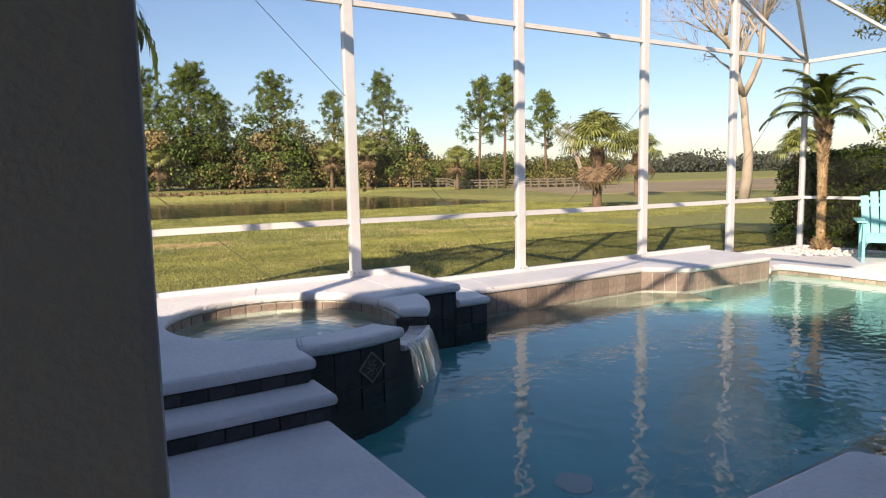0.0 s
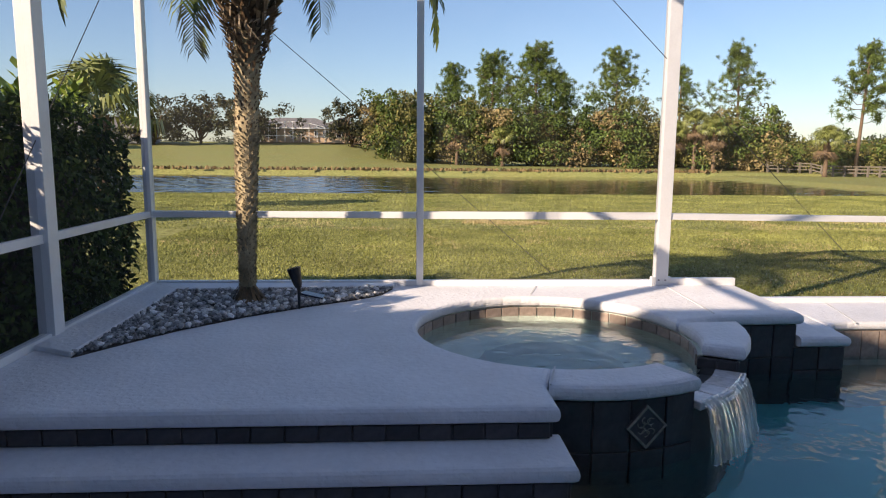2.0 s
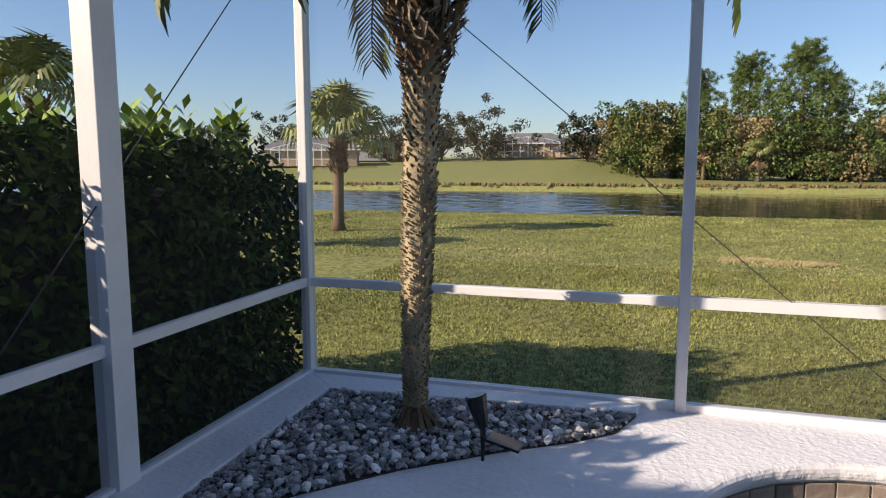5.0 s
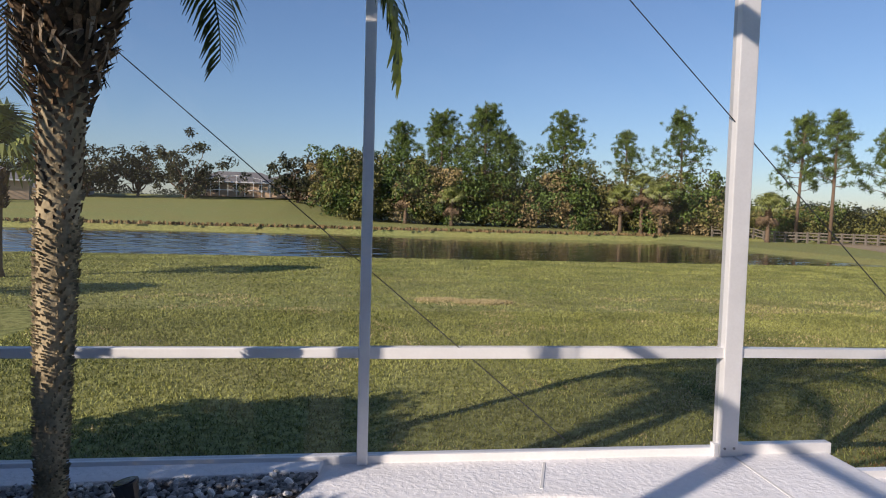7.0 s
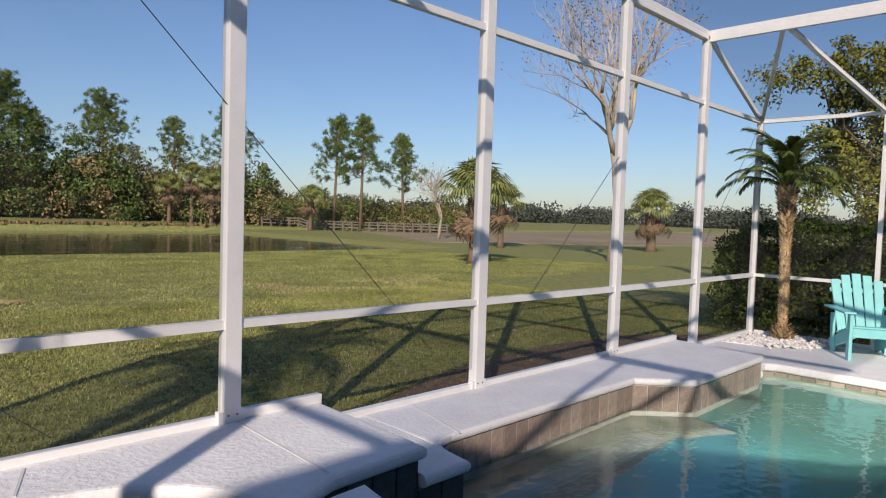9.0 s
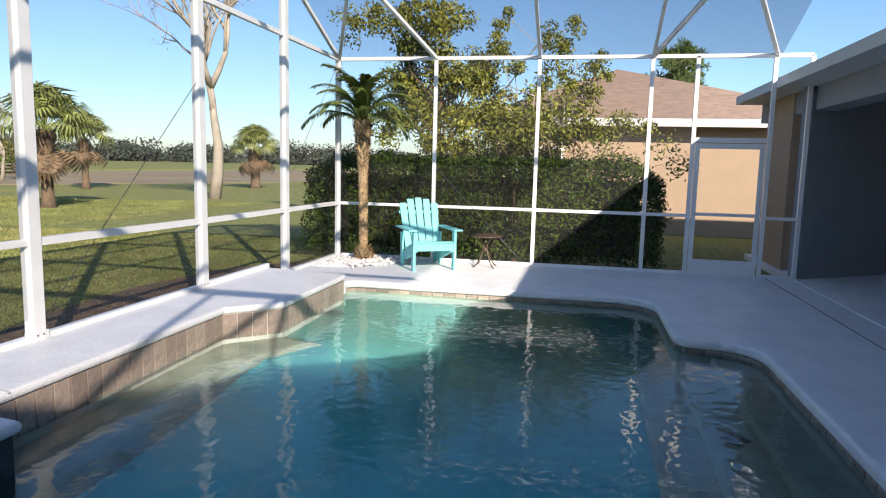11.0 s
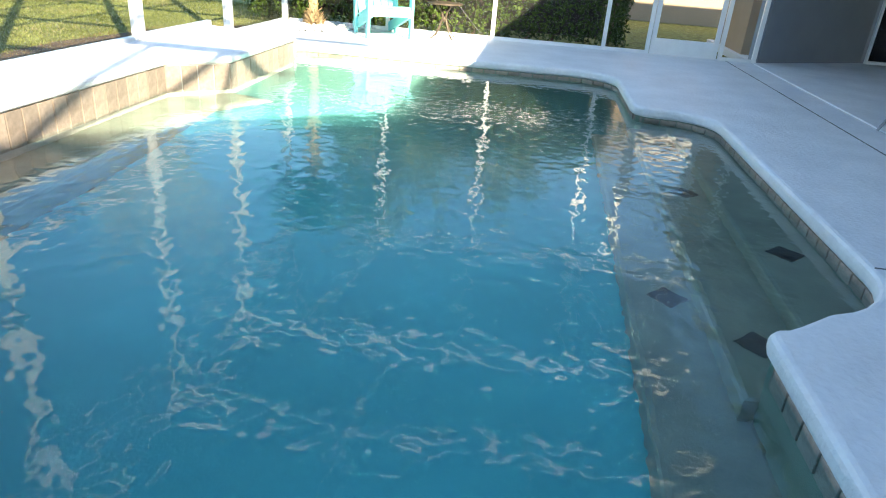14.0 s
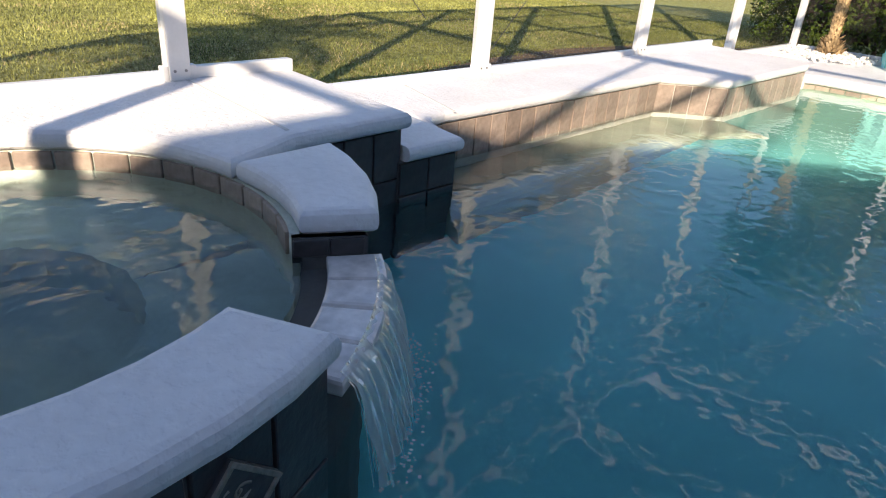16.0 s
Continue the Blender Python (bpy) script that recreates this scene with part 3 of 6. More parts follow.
def ground_z(x, y):
    """Lawn, pond bed and far bank, which climbs to the houses."""
    z = -0.10 - 0.25 * min(1.0, max(0.0, (y - 4) / 20.0))
    near, far = 26.5, 62.0
    if near < y < far and x < 30:
        z -= 0.9 * min(1.0, (y - near) / 1.5, (far - y) / 1.5, (30 - x) / 5.0)
    if y > far:
        z += 0.25 + 0.35 * min(1.0, (y - far) / 12.0)
        climb = min(1.0, max(0.0, (y - far - 4) / 55.0)) * min(1.0, max(0.0, (8.0 - x) / 20.0))
        z += 3.4 * climb
    return z


xs = sorted(set(list(np.linspace(-40, 60, 101)) + list(np.geomspace(60, 1500, 14)) + list(-np.geomspace(40, 1500, 14))))
ys = sorted(set(list(np.linspace(0.10, 130, 261)) + list(np.geomspace(130, 1800, 14)) + list(-np.geomspace(1, 300, 12))))
gv = [(x, y, ground_z(x, y) if y > 0.1 else (-0.14 if (-9 < x < 12.5 and y < 0.2) else -0.10)) for y in ys for x in xs]
nx = len(xs)
gf = [(j * nx + i, j * nx + i + 1, (j + 1) * nx + i + 1, (j + 1) * nx + i) for j in range(len(ys) - 1) for i in range(nx - 1)
      if not (-4.55 < xs[i + 1] and xs[i] < 9.0 and ys[j] < 0.09)]
ground = place("ground", mesh_from(gv, gf), M_GRASS)
tagged(ground, "mown green and straw lawn sloping to a pond", "lawn", kind="structure")
PX, PY = np.arange(-75, 40, 0.7), np.arange(24, 66, 0.17)
px_, py_ = np.meshgrid(PX, PY)
pz_ = -0.62 + (0.011 - 0.0075 / (1 + np.exp(-(px_ - 1.0) / 1.5))) * (np.sin(5.1 * py_ + 0.9 * px_) + np.sin(7.3 * py_ - 1.3 * px_ + 1.0) + 0.8 * np.sin(3.7 * py_ + 0.35 * px_ + 2.2) + 0.6 * np.sin(9.7 * py_ + 2.1 * px_))
np_ = len(PX)
pond = place("water_3", mesh_from(np.stack([px_.ravel(), py_.ravel(), pz_.ravel()], 1).tolist(), [(r * np_ + c, r * np_ + c + 1, (r + 1) * np_ + c + 1, (r + 1) * np_ + c) for r in range(len(PY) - 1) for c in range(np_ - 1)]), M_POND, smooth=True)
tagged(pond, "dark still pond water", "water", kind="structure")
rnd = np.random.default_rng(7)


def quads(v):
    """A mesh of loose four-cornered leaves from an (n, 4, 3) array."""
    v = np.asarray(v, dtype=np.float32)
    n, k = v.shape[0], v.shape[1]
    me = bpy.data.meshes.new("leaves")
    me.vertices.add(n * k)
    me.vertices.foreach_set("co", v.ravel())
    me.loops.add(n * k)
    me.loops.foreach_set("vertex_index", np.arange(n * k, dtype=np.int32))
    me.polygons.add(n)
    me.polygons.foreach_set("loop_start", np.arange(0, n * k, k, dtype=np.int32))
    me.update(calc_edges=True)
    return me


def unit(a):
    return a / np.maximum(np.linalg.norm(a, axis=-1, keepdims=True), 1e-9)


def leaves(at, out, length, width, droop=0.3, jitter=0.7):
    """Pointed leaves at points, facing roughly outwards."""
    n = len(at)
    nrm = unit(out + rnd.normal(0, jitter, (n, 3)))
    way = unit(np.cross(nrm, rnd.normal(0, 1, (n, 3))))
    way = unit(way + np.array([0, 0, -droop]))
    side = unit(np.cross(nrm, way))
    le = length * rnd.uniform(0.65, 1.3, (n, 1))
    wi = width * rnd.uniform(0.65, 1.3, (n, 1))
    mid = at + way * le * 0.45
    lift = nrm * wi * 0.25
    return np.stack([at, mid + side * wi / 2 + lift, at + way * le, mid - side * wi / 2 + lift], 1)


def ball(n, c, r, shell=0.5):
    d = unit(rnd.normal(0, 1, (n, 3)))
    rad = (shell + (1 - shell) * rnd.random((n, 1))) ** 0.7
    return np.array(c) + d * rad * np.array(r), d


def branch(bm, a, b, r0, r1, wob=0.08, seg=5, sides=6):
    a, b = Vector(a), Vector(b)
    pts = []
    for i in range(seg + 1):
        t = i / seg
        o = Vector(rnd.normal(0, 1, 3)) * wob * (b - a).length * (0 if i in (0, seg) else 1) * 0.5
        pts.append(a.lerp(b, t) + o)
    tube(bm, pts, [r0 + (r1 - r0) * i / seg for i in range(seg + 1)], sides)
    return pts


def frond(length, droop, n, leaf, rise=0.7, width=0.022, vee=0.5):
    """A feather frond along +x: its rib and leaflets, as two arrays of faces."""
    pts, ang, p = [], rise, np.zeros(3)
    seg = 14
    for i in range(seg + 1):
        pts.append(p.copy())
        p = p + np.array([math.cos(ang), 0, math.sin(ang)]) * length / seg
        ang -= droop / seg * (0.6 + 0.9 * i / seg)
    pts = np.array(pts)
    rib, lf = [], []
    for i in range(seg):
        w0, w1 = 0.018 * (1 - i / seg) + 0.003, 0.018 * (1 - (i + 1) / seg) + 0.003
        for s in (0, 1):
            o = np.array([0, 1, 0]) if s == 0 else np.array([0, 0.3, 0.9])
            rib.append([pts[i] - o * w0, pts[i] + o * w0, pts[i + 1] + o * w1, pts[i + 1] - o * w1])
    for k in range(n):
        t = 0.12 + 0.88 * k / (n - 1)
        f = t * seg
        i = min(int(f), seg - 1)
        base = pts[i] + (pts[i + 1] - pts[i]) * (f - i)
        tang = unit(pts[i + 1] - pts[i])
        ln = leaf * (0.45 + 0.55 * math.sin(math.pi * min(1, 0.12 + t * 0.85))) * rnd.uniform(0.85, 1.1)
        for s in (-1, 1):
            up = np.cross(np.array([0, 1.0, 0]), tang) * -1
            d = unit(tang * (0.75 + 0.5 * t) + np.array([0, s * 1.0, 0]) + up * -vee * 0.2 + np.array([0, 0, 0.25 * vee]) + rnd.normal(0, 0.06, 3))
            m1 = base + d * ln * 0.55
            d2 = unit(d + np.array([0, 0, -0.75 - 0.3 * rnd.random()]))
            tip = m1 + d2 * ln * 0.45
            w = unit(np.cross(d, np.array([0, 0, 1.0]))) * width / 2
            lf.append([base - w * 0.5, base + w * 0.5, m1 + w, m1 - w])
            lf.append([m1 - w, m1 + w, tip + w * 0.12, tip - w * 0.12])
    return np.array(rib), np.array(lf)


def fan_leaf(length, petiole, n=26, rise=0.6):
    """A fan palm leaf along +x: stalk and folded blades."""
    c, s = math.cos(rise), math.sin(rise)
    hub = np.array([c, 0, s]) * petiole
    w = 0.02
    out = [[(0, -w, 0), (0, w, 0), hub + (0, w, 0), hub + (0, -w, 0)]]
    for k in range(n):
        a = radians(-125 + 250 * k / (n - 1))
        d = unit(np.array([c * math.cos(a), math.sin(a), s * math.cos(a)]) + np.array([0, 0, 0.12 * (k % 2)]))
        ln = length * (0.72 + 0.28 * math.cos(a)) * rnd.uniform(0.9, 1.08)
        side = unit(np.cross(d, np.array([-s, 0, c])))
        m1 = hub + d * ln * 0.6
        tip = m1 + unit(d * 0.7 + np.array([0, 0, -1.2])) * ln * 0.5
        ww = ln * 0.055
        out.append([hub - side * 0.01, hub + side * 0.01, m1 + side * ww, m1 - side * ww])
        out.append([m1 - side * ww, m1 + side * ww, tip + side * 0.004, tip - side * 0.004])
    return np.array(out)


def spot_on(eye, yaw, dist):
    """A place at a bearing, left from +y, and a distance."""
    return eye[0] - math.sin(radians(yaw)) * dist, eye[1] + math.cos(radians(yaw)) * dist


EYE = (-2.2, -3.7)

# ---- planting bed with palm by the spa ----
bed_poly = [(-4.21, -0.27), (-2.42, -0.14), (-2.52, -0.42), (-2.72, -0.60), (-3.05, -0.82), (-3.45, -1.14), (-3.80, -1.50), (-4.02, -1.80), (-4.20, -2.07)]
bed = place("planting_bed", slab(bed_poly[::-1], ZD - 0.02, ZD + 0.008), M_SOIL_CORE)
tagged(bed, "dark soil and hedge core bed under river stones", "planting bed", kind="structure")


def inside(poly, x, y):
    hit = False
    for (xa, ya), (xb, yb) in zip(poly, poly[1:] + poly[:1]):
        if (ya > y) != (yb > y) and x < (xb - xa) * (y - ya) / (yb - ya) + xa:
            hit = not hit
    return hit


def stone_mesh(r):
    bm = bmesh.new()
    bmesh.ops.create_icosphere(bm, subdivisions=1, radius=1.0)
    sx, sy, sz = rnd.uniform(0.7, 1.35), rnd.uniform(0.6, 1.0), rnd.uniform(0.45, 0.75)
    for v in bm.verts:
        k = 1 + rnd.uniform(-0.26, 0.22)
        v.co = Vector((v.co.x * sx, v.co.y * sy, v.co.z * sz)) * r * k
    return bm


stone_kinds = []
for i in range(8):
    me = bpy.data.meshes.new("stone")
    b = stone_mesh(1.0)
    b.to_mesh(me)
    b.free()
    me.materials.append(M_STONE)
    stone_kinds.append(me)


def scatter(poly, n, lo, hi):
    xs_, ys_ = [p[0] for p in poly], [p[1] for p in poly]
    got = []
    while len(got) < n:
        x, y = rnd.uniform(min(xs_), max(xs_)), rnd.uniform(min(ys_), max(ys_))
        if inside(poly, x, y):
            got.append((x, y, rnd.uniform(lo, hi)))
    return got


def joined_stones(name, spots, z, material, parent, label):
    vs, fs = [], []
    for x, y, r in spots:
        src = stone_kinds[int(rnd.integers(8))]
        e = Euler((rnd.uniform(-0.5, 0.5), rnd.uniform(-0.5, 0.5), rnd.uniform(0, 6.3))).to_matrix()
        o = len(vs)
        vs += [e @ (v.co * r) + Vector((x, y, z + r * rnd.uniform(0.1, 0.6))) for v in src.vertices]
        fs += [tuple(o + k for k in p.vertices) for p in src.polygons]
    ob = place(name, mesh_from(vs, fs), material, parent, label)
    return tagged(ob, kind="stuff")


joined_stones("river_stones", scatter(bed_poly, 3400, 0.010, 0.021), ZD + 0.012, M_STONE, bed, "")
for x, y, r in scatter(bed_poly, 290, 0.016, 0.028):
    s = new("stone", stone_kinds[int(rnd.integers(8))])
    s.parent = bed
    s.matrix_basis = Matrix.LocRotScale((x, y, ZD + 0.022 + r * 0.4), Euler((rnd.uniform(-0.5, 0.5), rnd.uniform(-0.5, 0.5), rnd.uniform(0, 6.3))), (r, r, r))

# kerbs round the bed
for poly, lab in (([(X0 + 0.03, -0.03), (-4.22, -0.27), (-4.20, -2.07), (X0 + 0.03, -1.92)], "pale grey concrete kerb beside the stone bed"),
                  ([(X0 + 0.03, -0.03), (-2.40, -0.03), (-2.42, -0.16), (-4.22, -0.28)], "pale grey concrete kerb behind the stone bed")):
    tagged(place("kerb", slab(poly, ZD, ZD + 0.035, 0.008, 2), M_DECK), lab, "kerb", kind="structure")


def boot_ring(out, z, r, n, size, lean, jit, c=(0, 0)):
    for k in range(n):
        a = 2 * math.pi * (k + rnd.uniform(-0.3, 0.3)) / n + z * 9.0
        d = np.array([math.cos(a), math.sin(a), 0])
        t = np.array([-d[1], d[0], 0])
        s = size * rnd.uniform(0.7, 1.3)
        b = np.array([c[0], c[1], z]) + d * r
        tip = b + d * s * lean * rnd.uniform(0.5, 1.4) + np.array([0, 0, s * rnd.uniform(0.5, 1.1)]) + rnd.normal(0, jit, 3)
        w = s * 0.5
        out.append([b - t * w - d * 0.02, b + t * w - d * 0.02, tip + t * w * 0.35, tip - t * w * 0.35])
        mid = b + d * s * 0.12 + np.array([0, 0, -s * 0.1])
        out.append([b - t * w - d * 0.02, mid, tip + t * w * 0.35, tip - t * w * 0.35])
        out.append([mid, b + t * w - d * 0.02, tip + t * w * 0.35, tip - t * w * 0.35])


def date_palm(at, height, r0, r1, nf, flen, leaf, label, crown_rise, lean=(0, 0), boots=1.0, head=0.0, seed_turn=0.0, low=0.0, skin=None):
    """A small feather palm: trunk with old leaf bases, and arching fronds."""
    ob = thing("palm_tree", label, "palm tree", at)
    bm = bmesh.new()
    n = 14
    pts = [(lean[0] * (i / n) ** 1.5, lean[1] * (i / n) ** 1.5, height * i / n) for i in range(n + 1)]
    rad = [r0 * 1.35 if i == 0 else (r0 + (r1 - r0) * i / n) for i in range(n + 1)]
    tube(bm, pts, rad, 12)
    part("trunk", bm, M_SCAR if not skin else M_PALMTAN, ob, smooth=True)
    bts, scars = [], []
    z = 0.06
    while z < height + 0.05:
        f = z / height
        cx, cy = lean[0] * f ** 1.5, lean[1] * f ** 1.5
        big = 1.0 + head * max(0.0, (f - 0.62) / 0.38)
        rr = (r0 + (r1 - r0) * f) * (1.0 + 0.35 * head * max(0.0, (f - 0.62) / 0.38))
        if f < 0.5 + 0.04 * math.sin(z * 40) and not skin:
            boot_ring(scars, z, rr * 1.12, 10, 0.036 * boots, 0.6, 0.002, (cx, cy))
            z += 0.026 * boots
            continue
        boot_ring(bts, z, rr, 12, 0.055 * boots * big, 0.5 * (1 + 0.4 * head * max(0, (f - 0.62) / 0.38)), 0.004 * big, (cx, cy))
        z += 0.034 * boots * (1 + 0.3 * head * f)
    tagged(part("ragged_bark", quads(np.array(bts)), skin or M_BOOT, ob, "brown ragged old leaf bases"), kind="stuff")
    if scars:
        tagged(part("lower_bark", quads(np.array(scars)), M_SCAR, ob, "pale tan leaf scars"), kind="stuff")
    if head > 2:
        wisps = []
        for k in range(420):
            f = rnd.uniform(0.70, 1.02)
            a = rnd.uniform(0, 6.283)
            d = np.array([math.cos(a), math.sin(a), 0])
            t = np.array([-d[1], d[0], 0])
            big = max(0.0, (f - 0.62) / 0.38)
            b = np.array([lean[0] * f ** 1.5, lean[1] * f ** 1.5, height * f]) + d * (r0 + (r1 - r0) * f) * (1.0 + 0.3 * head * big)
            m = b + d * rnd.uniform(0.02, 0.05) + np.array([0, 0, rnd.uniform(0.0, 0.06)]) + t * rnd.normal(0, 0.02)
            e = m + d * rnd.uniform(0.0, 0.05) * big + np.array([0, 0, rnd.uniform(-0.10, 0.03)]) + t * rnd.normal(0, 0.03)
            w = t * rnd.uniform(0.004, 0.012)
            wisps += [[b - w, b + w, m + w, m - w], [m - w, m + w, e + w * 0.3, e - w * 0.3]]
        tagged(part("frayed_bark", quads(np.array(wisps)), M_WISP, ob, "frayed dark brown fibres"), kind="stuff")
    roots = []
    for k in range(70):
        a = rnd.uniform(0, 6.283)
        d = np.array([math.cos(a), math.sin(a), 0])
        t = np.array([-d[1], d[0], 0]) * 0.012
        b = d * r0 * 1.2 + np.array([0, 0, rnd.uniform(0.06, 0.14)])
        e = d * (r0 * 1.3 + rnd.uniform(0.03, 0.11)) + np.array([0, 0, 0.0])
        roots.append([b - t, b + t, e + t, e - t])
    part("root_flare", quads(np.array(roots)), M_BOOT, ob)
    kinds = []
    for k in range(5):
        rib, lf = frond(flen * rnd.uniform(0.9, 1.1), crown_rise[1] + rnd.uniform(-0.2, 0.25), 46, leaf, crown_rise[0])
        me = quads(np.concatenate([rib, lf]))
        me.materials.append(M_FROND)
        kinds.append(me)
    for k in range(nf):
        ring = k / nf
        f = new("frond", kinds[k % 5])
        f.parent = ob
        tilt = 38 - 66 * ring + rnd.uniform(-8, 8) - low
        f.matrix_basis = pose(lean[0], lean[1], height - 0.02 + 0.14 * (1 - ring), 0, 0, seed_turn + k * 137.5) @ pose(r1 * 0.5, 0, 0, rnd.uniform(-12, 12), -tilt, 0)
    return ob


date_palm((-3.55, -0.63, ZD), 2.78, 0.052, 0.115, 21, 1.62, 0.36, "small date palm, trunk tan below and ragged brown above", (0.60, 1.75), (0.09, 0.03), 0.45, 5.0, 35, -1)
palm2 = date_palm((8.44, -0.62, 0.0), 2.25, 0.055, 0.075, 26, 0.98, 0.22, "slender pygmy date palm with arching green fronds", (0.75, 1.8), (0.03, 0.05), 0.7, 1.3, 65, -16, M_PALMTAN)

stump = []
for z in np.arange(0.02, 0.24, 0.022):
    boot_ring(stump, z, 0.06 + 0.075 * math.sin(math.pi * min(1.0, 0.25 + z / 0.30)), 13, 0.062, 0.7, 0.008)
tagged(part("root_mass", quads(np.array(stump)), M_PALMTAN, palm2, "bulging ragged brown root mass"), kind="stuff")

# white stones round the second palm
fan = [(7.62, -0.06), (8.86, -0.06), (8.86, -1.55), (8.45, -1.25), (8.0, -0.95), (7.75, -0.55)]
bed2 = place("planting_bed", slab(fan[::-1], 0.0, 0.012), M_WSTONE)
tagged(bed2, "bed of small white marble chips", "planting bed", kind="structure")
joined_stones("marble_chips", scatter(fan, 1300, 0.012, 0.030), 0.008, M_WSTONE, bed2, "")
joined_stones("marble_chips", [(8.3 + rnd.normal(0, 0.28), -0.68 + rnd.normal(0, 0.22), rnd.uniform(0.02, 0.036)) for _ in range(240)], 0.03, M_WSTONE, bed2, "")


def spotlight(at, turn):
    ob = thing("garden_spotlight", "black solar garden spotlight on a stake in the stones", "garden light", at, turn)
    bm = bmesh.new()
    tube(bm, [(0, 0, 0), (0, 0, 0.16)], [0.008, 0.014], 8)
    part("stake", bm, M_BLACK, ob)
    bm = bmesh.new()
    m = pose(0, 0, 0.16, 0, -14, 0)
    tube(bm, [m @ Vector((0, 0, 0.0)), m @ Vector((0, 0, 0.03)), m @ Vector((0, 0, 0.13)), m @ Vector((0, 0, 0.15))], [0.022, 0.032, 0.048, 0.052], 14)
    part("lamp_head", bm, M_BLACK, ob)
    bm = bmesh.new()
    tube(bm, [m @ Vector((0, 0, 0.151)), m @ Vector((0, 0, 0.154))], 0.043, 14)
    part("lens", bm, M_SOLAR, ob)
    part("solar_panel", block((0.03, -0.055, -0.006), (0.19, 0.055, 0.006), 0.004, pose(0.0, 0, 0.13, 0, 12, 0)), M_SOLAR, ob, "dark solar panel")
    part("bracket", block((0.0, -0.012, -0.012), (0.06, 0.012, 0.0), 0.003, pose(0.0, 0, 0.125, 0, 12, 0)), M_BLACK, ob)
    return ob


spotlight((-3.10, -0.97, ZD + 0.02), -5)


def adirondack(at, turn):
    """A lounge garden chair with a slatted fan back; it faces +x."""
    ob = thing("adirondack_chair", "turquoise slatted lounge chair on the pool deck", "chair", at, turn)
    for s in (-1, 1):
        part("front_leg", block((0.30, s * 0.29 - 0.018, 0), (0.40, s * 0.29 + 0.018, 0.54), 0.006), M_TEAL, ob)
        bm = bmesh.new()
        bar(bm, (0.36, s * 0.255, 0.32), (-0.44, s * 0.255, 0.06), 0.032, 0.12, 0.005)
        part("side_rail", bm, M_TEAL, ob)
        part("rear_leg", block((-0.30, s * 0.285 - 0.016, 0.0), (-0.20, s * 0.285 + 0.016, 0.50), 0.006, pose(0, 0, 0, 0, -6, 0)), M_TEAL, ob)
        part("armrest", block((-0.34, s * 0.32 - 0.065, 0.54), (0.44, s * 0.32 + 0.065, 0.565), 0.012), M_TEAL, ob)
    part("apron", block((0.37, -0.27, 0.27), (0.395, 0.27, 0.37), 0.005), M_TEAL, ob)
    for k in range(6):
        x = 0.33 - k * 0.098
        part("seat_slat", block((x - 0.043, -0.272, 0.372 - k * 0.028), (x + 0.043, 0.272, 0.394 - k * 0.028), 0.006, pose(0, 0, 0, 0, 0, 0)), M_TEAL, ob)
    lean = pose(-0.17, 0, 0.22, 0, -24, 0)
    for k in range(5):
        y = (k - 2) * 0.104
        top = 0.80 - 0.018 * (k - 2) ** 2
        part("back_slat", block((-0.012, y - 0.0505, 0.0), (0.012, y + 0.0505, top), 0.010, lean @ pose(0, 0, 0, (2 - k) * 1.3, 0, 0)), M_TEAL, ob)
    part("back_brace", block((-0.04, -0.26, 0.30), (-0.014, 0.26, 0.36), 0.005, lean), M_TEAL, ob)
    part("back_brace", block((-0.04, -0.30, 0.56), (-0.014, 0.30, 0.61), 0.005, lean), M_TEAL, ob)
    return ob


lounge = adirondack((8.22, -1.74, 0), 210)
lounge.scale = (1.12, 1.12, 1.12)


def side_table(at):
    ob = thing("side_table", "small brown cast metal side table on the pool deck", "table", at)
    bm = bmesh.new()
    tube(bm, [(0, 0, 0.485), (0, 0, 0.49), (0, 0, 0.508), (0, 0, 0.512)], [0.255, 0.268, 0.268, 0.26], 28)
    part("tabletop", bm, M_IRON, ob)
    for k in range(4):
        a = radians(45 + 90 * k)
        c, s = math.cos(a), math.sin(a)
        bm = bmesh.new()
        prof = [(0.24, 0.0), (0.20, 0.015), (0.13, 0.09), (0.07, 0.20), (0.035, 0.28), (0.05, 0.37), (0.12, 0.44), (0.17, 0.485)]
        tube(bm, [(c * r, s * r, z) for r, z in prof], 0.011, 7)
        part("leg", bm, M_IRON, ob)
    bm = bmesh.new()
    tube(bm, [(0, 0, 0.24), (0, 0, 0.27), (0, 0, 0.31)], [0.03, 0.045, 0.03], 12)
    part("hub", bm, M_IRON, ob)
    return ob


side_table((8.56, -2.63, 0))


